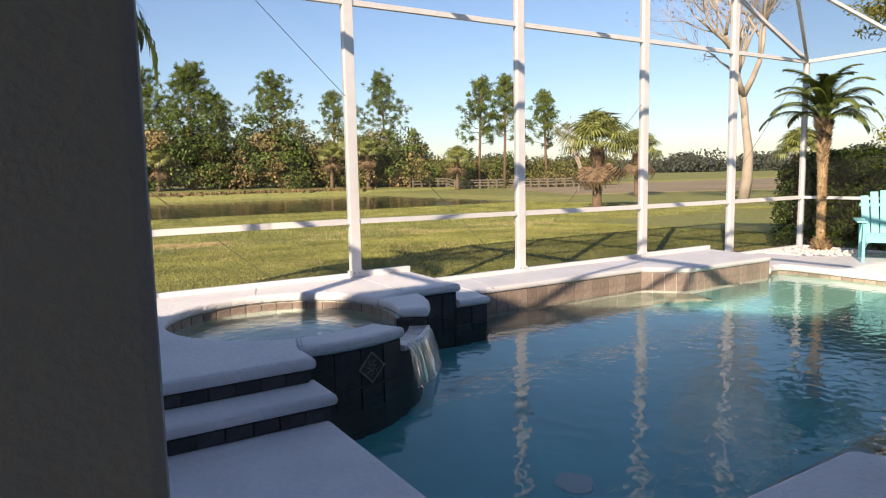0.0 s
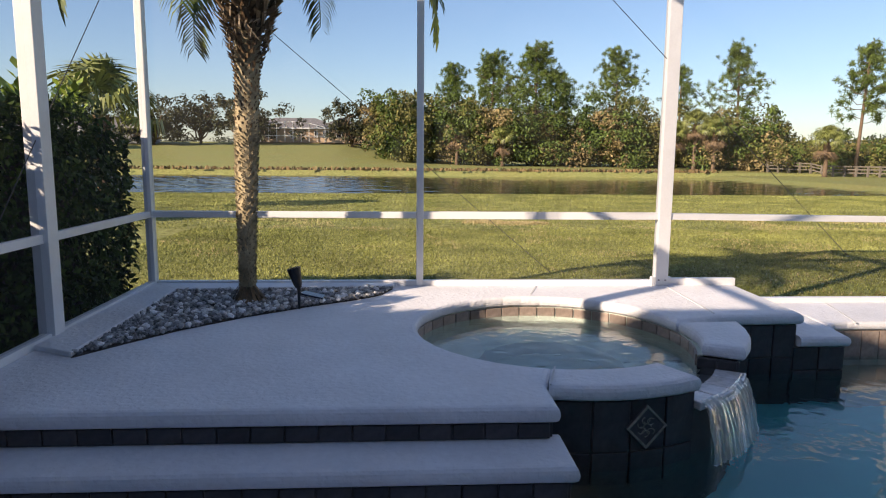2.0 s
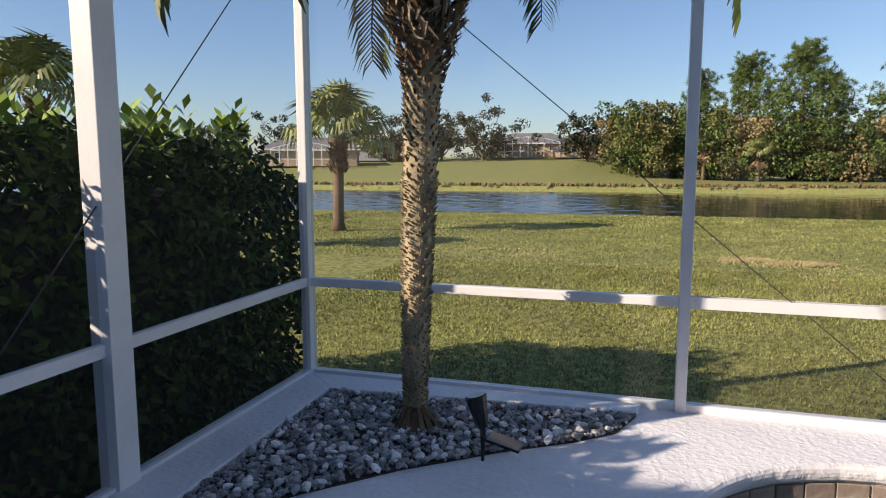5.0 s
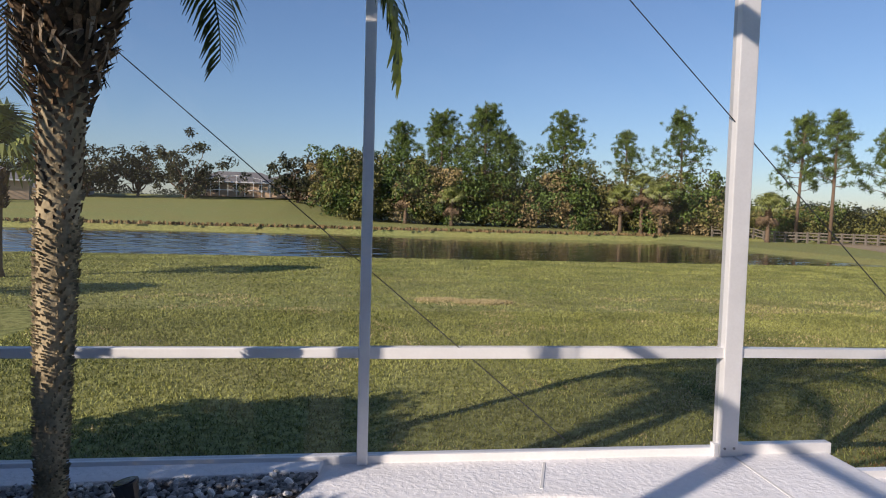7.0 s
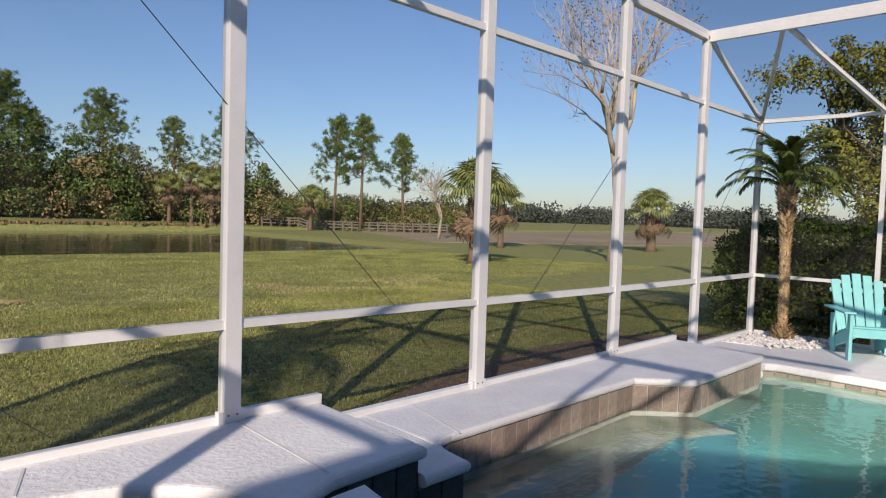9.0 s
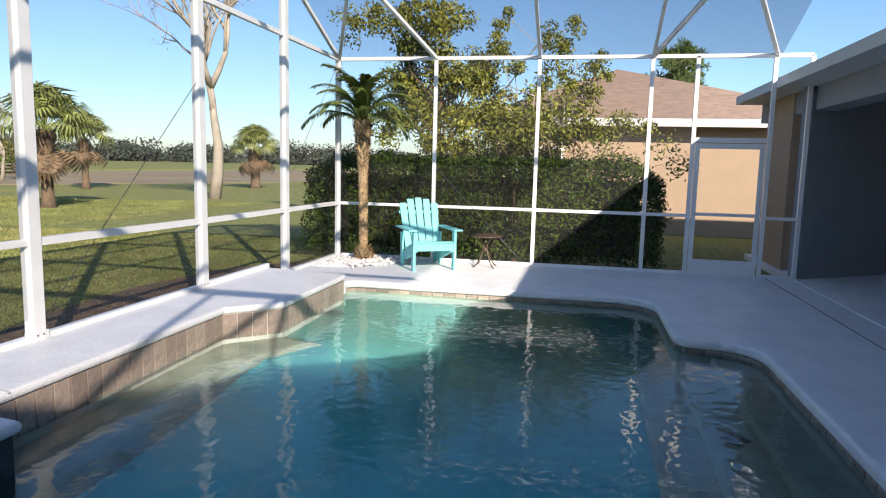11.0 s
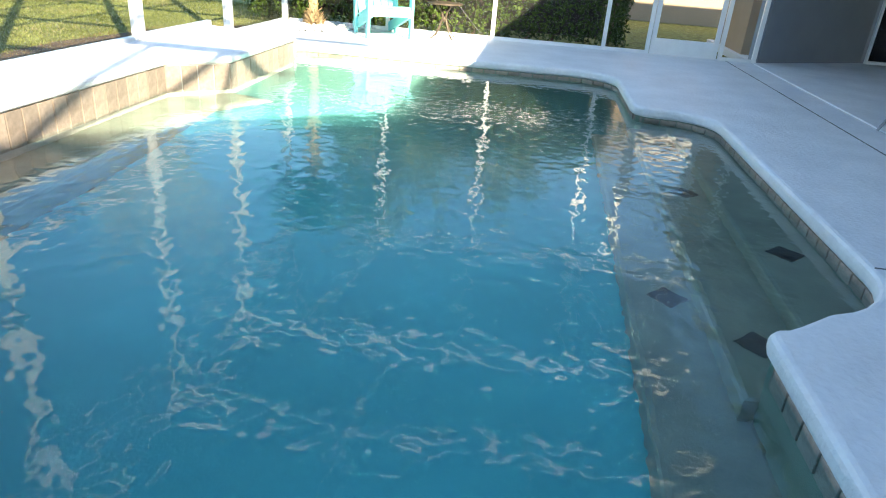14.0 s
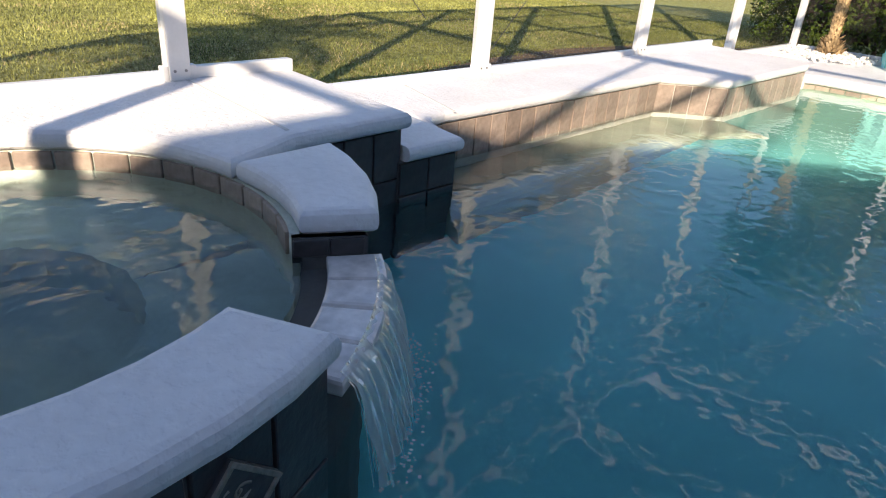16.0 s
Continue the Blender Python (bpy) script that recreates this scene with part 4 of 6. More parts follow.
def sling_chair(m):
    ob = thing("patio_chair", "grey metal patio chair with woven sling seat", "chair", group="chairs round the patio table")
    ob.matrix_basis = m
    for s in (-1, 1):
        y = s * 0.27
        bm = bmesh.new()
        tube(bm, [(-0.36, y, 1.0), (-0.33, y, 0.92), (-0.20, y, 0.44), (-0.16, y, 0.40), (0.24, y, 0.44), (0.27, y, 0.42)], 0.014, 8)
        part("side_frame", bm, M_STEEL, ob)
        bm = bmesh.new()
        tube(bm, [(0.30, y * 1.06, 0.0), (0.24, y * 1.06, 0.44), (0.22, y * 1.08, 0.62), (0.14, y * 1.08, 0.66), (-0.20, y * 1.08, 0.63)], 0.014, 8)
        part("front_leg", bm, M_STEEL, ob)
        bm = bmesh.new()
        tube(bm, [(-0.36, y * 1.04, 0.0), (-0.22, y * 1.04, 0.30), (0.10, y * 1.04, 0.41)], 0.014, 8)
        part("rear_leg", bm, M_STEEL, ob)
    bm = bmesh.new()
    tube(bm, [(-0.36, -0.27, 1.0), (-0.375, -0.20, 1.035), (-0.38, 0, 1.05), (-0.375, 0.20, 1.035), (-0.36, 0.27, 1.0)], 0.014, 8)
    part("top_rail", bm, M_STEEL, ob)
    bm = bmesh.new()
    prof = [(-0.355, 0.99), (-0.325, 0.90), (-0.205, 0.46), (-0.15, 0.415), (0.02, 0.405), (0.25, 0.44)]
    a = [[bm.verts.new((x, y, z)) for x, z in prof] for y in (-0.265, 0.265)]
    for i in range(len(prof) - 1):
        bm.faces.new((a[0][i], a[0][i + 1], a[1][i + 1], a[1][i]))
    bmesh.ops.solidify(bm, geom=list(bm.faces), thickness=0.006)
    part("sling", bm, M_SLING, ob)
    bm = bmesh.new()
    tube(bm, [(-0.25, -0.27, 0.24), (-0.25, 0.27, 0.24)], 0.011, 8)
    part("stretcher", bm, M_STEEL, ob)
    bm = bmesh.new()
    tube(bm, [(-0.215, -0.27, 0.44), (-0.225, 0, 0.425), (-0.215, 0.27, 0.44)], 0.012, 8)
    part("cross_rail", bm, M_STEEL, ob)
    return ob


PZ = 0.012
chair0 = sling_chair(pose(4.32, -7.61, PZ, 0, 0, -91))
for x, y, a in ((5.5, -8.6, 205), (2.35, -8.75, 4), (3.35, -9.85, 92), (4.5, -9.0, 176)):
    copy_thing(chair0, pose(x, y, PZ, 0, 0, a))
table = thing("patio_table", "patio table with dark top and curved metal legs", "table", (3.33, -8.50, PZ))
part("tabletop", slab([(-0.52, -0.85), (0.52, -0.85), (0.52, 0.62), (-0.52, 0.62)], 0.71, 0.735, 0.008, 2), M_TABLE, table)
for y in (-0.72, 0.55):
    bm = bmesh.new()
    tube(bm, [(-0.38, y, 0), (-0.34, y, 0.25), (-0.22, y, 0.54), (-0.08, y, 0.64), (0.08, y, 0.64), (0.22, y, 0.54), (0.34, y, 0.25), (0.38, y, 0)], 0.02, 8)
    part("leg", bm, M_STEEL, table)
    part("crossbar", bar(bmesh.new(), (-0.45, y, 0.675), (0.45, y, 0.675), 0.04, 0.07), M_STEEL, table)
bm = bmesh.new()
tube(bm, [(0.25, 0.55, 0.48), (0, 0, 0.36), (0.25, -0.72, 0.48)], 0.014, 8)
part("stretcher", bm, M_STEEL, table)
# ---- door, screens, cables and fittings of the enclosure ----


def screen_door(at, turn, label, w=0.95, h=2.03):
    """A hinged white screen door along +x from its hinge."""
    ob = thing("screen_door", label, "door", at, turn)
    part("stile", block((0, -0.016, 0), (0.07, 0.016, h), 0.004), M_FRAME, ob)
    part("stile", block((w - 0.07, -0.016, 0), (w, 0.016, h), 0.004), M_FRAME, ob)
    part("rail", block((0.07, -0.014, h - 0.08), (w - 0.07, 0.014, h), 0.004), M_FRAME, ob)
    part("rail", block((0.07, -0.014, 0.92), (w - 0.07, 0.014, 0.97), 0.004), M_FRAME, ob)
    part("kick_panel", block((0.07, -0.010, 0.0), (w - 0.07, 0.010, 0.24), 0.004), M_FRAME, ob, "white solid kick panel")
    part("screen", mesh_from([(0.07, 0, 0.24), (w - 0.07, 0, 0.24), (w - 0.07, 0, h - 0.08), (0.07, 0, h - 0.08)], [(0, 1, 2, 3)]), M_SCREEN, ob)
    hd = part("handle", block((w - 0.05, 0.035, 0.98), (w - 0.025, 0.055, 1.12), 0.006), M_BLACK, ob, "dark door handle")
    part("handle_post", block((w - 0.045, 0.016, 1.03), (w - 0.03, 0.036, 1.06), 0.002), M_BLACK, hd)
    return ob


screen_door((X6, -5.78, 0.004), -90, "white aluminium screen door beside the house, closed", 1.0)
part("post", block((X6 - 0.03, -6.86, 0), (X6 + 0.03, -6.80, EAVE), 0.004), M_FRAME, cage)
part("post", block((X6 - 0.03, -7.36, 0), (X6 + 0.03, -7.30, EAVE), 0.004), M_FRAME, cage)
part("rail", block((X6 - 0.02, -6.80, 2.05), (X6 + 0.02, -5.77, 2.12), 0.004), M_FRAME, cage)
part("rail", block((X6 - 0.02, -7.30, RAIL - 0.05), (X6 + 0.02, -6.86, RAIL), 0.004), M_FRAME, cage)
part("bottom_plate", block((X6 - 0.025, -7.30, 0), (X6 + 0.025, -6.86, 0.05), 0.004), M_FRAME, cage)
screen_door((-3.05, -5.70, 0.004), 90, "white aluminium screen door standing open beside the steps", 0.88)

# bottom plates along the walls and their stepped ends
for (xa, za), (xb, zb) in zip(POSTS, POSTS[1:]):
    z = max(za, zb)
    if za == zb:
        part("bottom_plate", block((xa + 0.03, 0.0, z - 0.01), (xb - 0.03, 0.06, z + 0.045), 0.004), M_FRAME, cage)
part("bottom_plate", block((0.05, 0.0, ZD - 0.01), (0.70, 0.06, ZD + 0.06), 0.004), M_FRAME, cage)
part("bottom_plate", block((0.70, 0.0, ZL - 0.01), (2.31, 0.06, ZL + 0.045), 0.004), M_FRAME, cage)
part("bottom_plate", block((4.76, 0.0, ZL - 0.01), (6.30, 0.06, ZL + 0.06), 0.004), M_FRAME, cage)
part("bottom_plate", block((6.30, 0.0, 0), (6.76, 0.06, 0.05), 0.004), M_FRAME, cage)
for ya, yb in zip([-0.03] + SIDE[:3], SIDE):
    part("bottom_plate", block((X6 - 0.025, yb + 0.03, 0), (X6 + 0.025, ya - 0.03, 0.05), 0.004), M_FRAME, cage)
part("bottom_plate", block((X0 - 0.03, -1.60, ZD), (X0 + 0.03, -0.03, ZD + 0.05), 0.004), M_FRAME, cage)
part("bottom_plate", block((X0 - 0.03, -2.85, ZD), (X0 + 0.03, -1.72, ZD + 0.05), 0.004), M_FRAME, cage)
part("bottom_plate", block((X0 - 0.035, -2.93, 0.0), (X0 + 0.035, -2.85, ZD + 0.055), 0.004), M_FRAME, cage)
part("bottom_plate", block((X0 - 0.03, -5.9, 0.0), (X0 + 0.03, -3.18, 0.05), 0.004), M_FRAME, cage)
# post feet
for x, z in POSTS[2:6]:
    for s in (-1, 1):
        part("bracket", block((x + s * 0.075 - 0.016, -0.022, z), (x + s * 0.075 + 0.016, 0.03, z + 0.075), 0.003), M_FRAME, cage)
    for dx in (-0.03, 0.03):
        bm = bmesh.new()
        tube(bm, [(x + dx, -0.036, z + 0.05), (x + dx, -0.029, z + 0.05)], 0.008, 6)
        part("screw", bm, M_STEEL, cage)

# screens
for (xa, za), (xb, zb) in zip(POSTS, POSTS[1:]):
    top_l, top_r = (EAVE if xa == X0 else TOP), (EAVE if xb == X6 else TOP)
    part("screen", mesh_from([(xa, 0.02, max(za, zb) if xa < 6 else 0.02), (xb, 0.02, max(za, zb) if xa < 6 else 0.02), (xb, 0.02, top_r), (xa, 0.02, top_l)], [(0, 1, 2, 3)]), M_SCREEN, cage)
for ya, yb in zip([0] + SIDE[:3], SIDE):
    part("screen", mesh_from([(X6, ya, 0.02), (X6, yb, 0.02), (X6, yb, EAVE), (X6, ya, EAVE)], [(0, 1, 2, 3)]), M_SCREEN, cage)
for ya, yb in ((0, -1.66), (-1.66, -3.3), (-3.3, -5.0), (-5.0, -5.95)):
    part("screen", mesh_from([(X0, ya, 0.02), (X0, yb, 0.02), (X0, yb, EAVE), (X0, ya, EAVE)], [(0, 1, 2, 3)]), M_SCREEN, cage)
part("screen", mesh_from([(XA, 0.0, TOP), (XB, 0.0, TOP), (XB, -6.9, TOP), (XA, -6.9, TOP)], [(0, 1, 2, 3)]), M_ROOFSCREEN, cage)
part("screen", mesh_from([(XB, 0.0, TOP), (X6, 0.0, EAVE), (X6, -6.9, EAVE), (XB, -6.9, TOP)], [(0, 1, 2, 3)]), M_ROOFSCREEN, cage)
part("screen", mesh_from([(XA, 0.0, TOP), (X0, 0.0, EAVE), (X0, -6.9, EAVE), (XA, -6.9, TOP)], [(0, 1, 2, 3)]), M_ROOFSCREEN, cage)

# bracing cables
for a, b in (((-4.40, -0.01, 3.31), (-1.02, -0.01, 0.46)), ((-1.08, -0.01, 3.32), (1.75, -0.01, 0.60)), ((2.40, -0.01, 0.30), (4.62, -0.01, 2.42)),
             ((7.0, -0.01, 1.45), (8.86, -0.01, 3.28)), ((X0 + 0.02, -0.08, 3.28), (X0 + 0.02, -2.80, 0.42)), ((8.90, -0.35, 2.95), (8.90, -3.2, 0.05))):
    bm = bmesh.new()
    tube(bm, [a, b], 0.0032, 6)
    part("cable", bm, M_CABLE, cage, "thin steel bracing cable")

# ---- sliding door and patio details ----
slider = thing("door_1", "tall dark glass sliding patio door in a white frame", "door", (10.19, -9.45, PZ), kind="structure")
for k in range(3):
    y = -k * 1.25
    part("stile", block((-0.05, y - 0.035, 0.03), (0.02, y, 2.46), 0.004), M_FRAME, slider)
    if k < 2:
        part("pane", block((-0.03, y - 1.25, 0.05), (-0.015, y - 0.035, 2.44)), M_GLASSDARK, slider, "dark tinted glass pane")
part("sill", block((-0.07, -2.6, 0.0), (0.03, 0.0, 0.05), 0.004), M_FRAME, slider)
part("head", block((-0.05, -2.6, 2.44), (0.02, 0.0, 2.49), 0.004), M_FRAME, slider)
for k, (xa, ya, xb, yb, w) in enumerate(((-1.5, -6.93, 8.9, -6.93, 0.012), (4.0, -7.30, 8.9, -7.30, 0.010), (1.25, -5.80, 1.2, -6.92, 0.008), (-1.585, -2.60, -1.50, -2.32, 0.008))):
    z = 0.0 if k < 3 else ZD + 0.004
    part("joint", bar(bmesh.new(), (xa, ya, z), (xb, yb, z), w, 0.008, 0.001), M_DGROUT if k in (0, 2) else M_SOFFIT, floor)
for xa, ya, xb, yb in ((0.03, -0.04, -0.02, -1.10), (-1.15, -0.05, -1.27, -0.40)):
    part("joint", bar(bmesh.new(), (xa, ya, ZD), (xb, yb, ZD), 0.018, 0.008, 0.002), M_SOFFIT, spa_deck)
part("joint", bar(bmesh.new(), (1.55, -0.05, ZL), (1.35, -0.75, ZL), 0.016, 0.008, 0.002), M_SOFFIT, ledge)

# ---- spillway ----
spill = thing("spillway", "wet white marble spillway lip between spa and pool", "spillway", (CX, CY, 0))
n = 4
for k in range(n):
    a0 = WEIR0 + (WEIR1 - WEIR0) * k / n + 0.3
    a1 = WEIR0 + (WEIR1 - WEIR0) * (k + 1) / n - 0.3
    part("stone", slab(arc(0, 0, SO + 0.0 + 0.012 * (k % 2), a0, a1, 3) + arc(0, 0, SR + 0.135, a1, a0, 3), ZSW - 0.045, ZSW + 0.004, 0.012, 2), M_MARBLE, spill)
strands = []
for k in range(70):
    a = radians(WEIR0 + 2 + (WEIR1 - WEIR0 - 4) * (k + rnd.uniform(-0.4, 0.4)) / 69)
    reach, wd = rnd.uniform(0.07, 0.14), rnd.uniform(0.002, 0.007)
    d, t = np.array([math.cos(a), math.sin(a), 0]), np.array([-math.sin(a), math.cos(a), 0])
    prev = None
    for i in range(9):
        f = i / 8
        p = d * (SO - 0.02 + reach * math.sqrt(f)) + np.array([0, 0, ZSW + 0.01 - (ZSW - ZW + 0.01) * f]) + t * math.sin(f * 5 + k) * 0.006
        cur = (p - t * wd, p + t * wd)
        if prev:
            strands.append([prev[0], prev[1], cur[1], cur[0]])
        prev = cur
tagged(part("falling_water", quads(np.array(strands)), M_FALL, spill, "thin falling water streaks"), kind="stuff")
bm = bmesh.new()
grid = []
for i in range(12):
    f = i / 11
    row = []
    for k in range(40):
        a = radians(WEIR0 + 1.5 + (WEIR1 - WEIR0 - 3) * k / 39)
        rr = SO - 0.015 + 0.11 * math.sqrt(f) + 0.010 * math.sin(k * 1.9) * f + 0.006 * math.sin(k * 4.3 + i)
        row.append(bm.verts.new((rr * math.cos(a), rr * math.sin(a), ZSW + 0.012 - (ZSW - ZW + 0.012) * f)))
    grid.append(row)
for r, s in zip(grid, grid[1:]):
    for k in range(39):
        bm.faces.new((r[k], r[k + 1], s[k + 1], s[k]))
part("water_sheet", bm, see_through("thin water sheet", (0.75, 0.85, 0.82), 0.62), spill, "sheet of falling water", smooth=True)

foam = []
for k in range(160):
    a = radians(rnd.uniform(WEIR0 + 1, WEIR1 - 1))
    r = SO + 0.09 + abs(rnd.normal(0, 0.04))
    c, w = np.array([r * math.cos(a), r * math.sin(a), ZW + rnd.uniform(0.002, 0.014)]), rnd.uniform(0.003, 0.007)
    t = rnd.uniform(0, 6.3)
    u, v = np.array([math.cos(t), math.sin(t), 0.2]) * w, np.array([-math.sin(t), math.cos(t), 0.2]) * w
    foam.append([c - u, c - v, c + u, c + v])
tagged(part("foam", quads(np.array(foam)), see_through("foam", (0.85, 0.9, 0.9), 0.45), spill, "small flecks of white foam"), kind="stuff")

# drain lid and return fittings
bm = bmesh.new()
tube(bm, [(-0.35, -3.9, -0.82), (-0.35, -3.9, -0.805)], 0.12, 18)
tagged(place("pool_drain", bm, M_SOFFIT), "round pale drain cover on the pool floor", "drain cover")
for x, y, z in ((0.86, -5.22, -0.468), (2.85, -5.24, -0.468), (1.78, -5.60, -0.298), (1.36, -4.90, -0.638)):
    tagged(place("step_tile", block((-0.08, -0.08, 0), (0.08, 0.08, 0.006), 0.001, pose(x, y, z, 0, 0, 45)), M_DTILE), "dark diamond tile set in a pool step", "tile", "pool step tiles")

# ---- hedges ----


def hedge(label, x0, x1, y0, y1, z0, z1, n, size, material, face, ragged=0.12, gap=0.25):
    """A clipped hedge: stems and a dense uneven skin of leaves."""
    ob = thing("hedge", label, "hedge", ((x0 + x1) / 2, (y0 + y1) / 2, z0))
    cx, cy = (x0 + x1) / 2, (y0 + y1) / 2
    bm = bmesh.new()
    for k in range(int((y1 - y0) * 2.2)):
        x, y = rnd.uniform(x0 + 0.3, x1 - 0.3) - cx, y0 + (k + 0.5) / 2.2 - cy
        branch(bm, (x, y, 0), (x + rnd.normal(0, 0.15), y + rnd.normal(0, 0.15), (z1 - z0) * 0.8), 0.035, 0.012, 0.12, 4, 5)
    part("stems", bm, M_BARK, ob)
    u = rnd.random((n, 3))
    p = np.stack([x0 + u[:, 0] * (x1 - x0), y0 + u[:, 1] * (y1 - y0), z0 + gap + u[:, 2] * (z1 - z0 - gap)], 1)
    pick = rnd.random(n)
    d = np.zeros((n, 3))
    for lo, hi, axis, val, s in ((0.0, 0.42, 0, x1 if face > 0 else x0, face), (0.42, 0.72, 2, z1, 1), (0.72, 0.80, 1, y0, -1), (0.80, 0.90, 1, y1, 1), (0.90, 0.95, 0, x0 if face > 0 else x1, -face)):
        sel = (pick >= lo) & (pick < hi)
        p[sel, axis] = val - s * rnd.random(sel.sum()) ** 1.6 * 0.30
        d[sel, axis] = s
    lump = np.array([noise.noise(Vector(q) * 1.6) + 0.5 * noise.noise(Vector(q) * 4.5) for q in p])[:, None]
    p = p + d * lump * ragged * 1.5
    edge = np.minimum(1.0, (p[:, 1:2] - y0) / 0.5) * np.minimum(1.0, (y1 - p[:, 1:2]) / 0.6)
    p[:, 2:3] = z0 + (p[:, 2:3] - z0) * (0.84 + 0.16 * np.clip(edge, 0, 1))
    d[:, 2] += 0.35
    p -= np.array([cx, cy, z0])
    part("foliage", quads(leaves(p, d, size, size * 0.48, 0.15, 0.6)), material, ob)
    # dark box added behind the leaves: blocks light gaps, stands in for shade
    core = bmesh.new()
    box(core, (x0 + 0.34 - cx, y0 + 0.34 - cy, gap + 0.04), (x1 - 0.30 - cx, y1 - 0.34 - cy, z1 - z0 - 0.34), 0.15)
    part("dark_core", core, M_SOIL_CORE, ob, "solid dark core standing in for the shaded inside")
    return ob


hl = hedge("tall clipped broadleaf hedge outside the screen, dark in shade", -6.6, -5.0, -6.5, 0.85, -0.1, 1.90, 36000, 0.09, M_LEAF, 1, 0.10, 0.02)
shoots = []
for k in range(95):
    x, y = rnd.uniform(-6.4, -5.05), rnd.uniform(-4.5, 0.5)
    h = rnd.uniform(0.12, 0.36)
    for j in range(9):
        f = j / 8
        a = j * 2.4 + k
        b = np.array([x, y, 1.78 + h * f])
        dd = np.array([math.cos(a), math.sin(a), 0.9 + 0.5 * f])
        dd = dd / np.linalg.norm(dd)
        sd = unit(np.cross(dd, np.array([0, 0, 1.0]))) * 0.034
        L = 0.15 * rnd.uniform(0.7, 1.2)
        shoots.append([b, b + dd * L * 0.5 + sd, b + dd * L + np.array([0, 0, -0.015]), b + dd * L * 0.5 - sd])
m_shoot = mat("young bright leaves", (0.24, 0.34, 0.05), 0.4, vary=0.2, scale=3, bump=0, island=0.3)
sv = np.array(shoots) - np.array([-5.8, -2.825, -0.1])
tagged(part("young_shoots", quads(sv), m_shoot, hl, "bright green young shoots"), kind="stuff")
hedge("dense dark green hedge outside the screen", 9.55, 10.9, -5.45, 0.9, -0.1, 1.75, 26000, 0.08, M_LEAFR, -1, 0.12, 0.1)

# ---- trees near the enclosure ----


def leafy_tree(at, height, spread, n, lumps, lump_r, size, material, label, trunk_r=0.12, trunk_mat=None, base=0.35, limbs=7):
    ob = thing("tree", label, "tree", at)
    bm = bmesh.new()
    fork = (rnd.normal(0, 0.15), rnd.normal(0, 0.15), height * base)
    branch(bm, (0, 0, 0), fork, trunk_r, trunk_r * 0.75, 0.05, 5, 8)
    ends = []
    for k in range(limbs):
        a = 2 * math.pi * k / limbs + rnd.uniform(-0.4, 0.4)
        r = spread * rnd.uniform(0.35, 0.9)
        e = (math.cos(a) * r, math.sin(a) * r, height * rnd.uniform(0.3 if base < 0.15 else max(0.55, base + 0.1), 0.97))
        pts = branch(bm, fork, e, trunk_r * 0.55, trunk_r * 0.12, 0.12, 6, 6)
        for j in range(3):
            s = pts[int(rnd.integers(2, 7))]
            q = Vector(s) + Vector((rnd.normal(0, 1), rnd.normal(0, 1), rnd.uniform(0.1, 1.0))) * spread * 0.28
            branch(bm, s, q, trunk_r * 0.2, trunk_r * 0.05, 0.12, 4, 4)
            ends.append(q)
        ends.append(Vector(e))
    part("trunk", bm, trunk_mat or M_BARK, ob, smooth=True)
    out = []
    for k in range(lumps):
        c = np.array(ends[k % len(ends)]) + rnd.normal(0, lump_r * 0.5, 3)
        s = lump_r * rnd.uniform(0.5, 1.3)
        p, d = ball(max(4, n // lumps), c, (s, s, s * 0.75), 0.25)
        out.append(leaves(p, d + np.array([0, 0, 0.3]), size, size * 0.5))
    part("crown", quads(np.concatenate(out)), material, ob)
    return ob


leafy_tree((15.2, -0.15, -0.1), 6.3, 2.5, 20000, 260, 0.36, 0.11, M_TREE, "yellow-green leafy tree behind the hedge", 0.10, None, base=0.3, limbs=9)
leafy_tree((15.0, -2.9, -0.1), 5.6, 2.0, 7000, 80, 0.28, 0.10, M_TREE, "open leafy young tree behind the hedge", 0.07, M_PALE, base=0.3, limbs=8)
leafy_tree((12.6, -3.7, -0.1), 3.0, 1.5, 7000, 60, 0.36, 0.09, M_TREE, "bushy yellow-green shrub behind the hedge", 0.05, None, base=0.15, limbs=8)
leafy_tree((13.0, -1.45, -0.1), 3.3, 1.7, 8000, 60, 0.4, 0.09, M_TREE, "dense yellow-green shrub behind the hedge", 0.05, None, base=0.15, limbs=8)


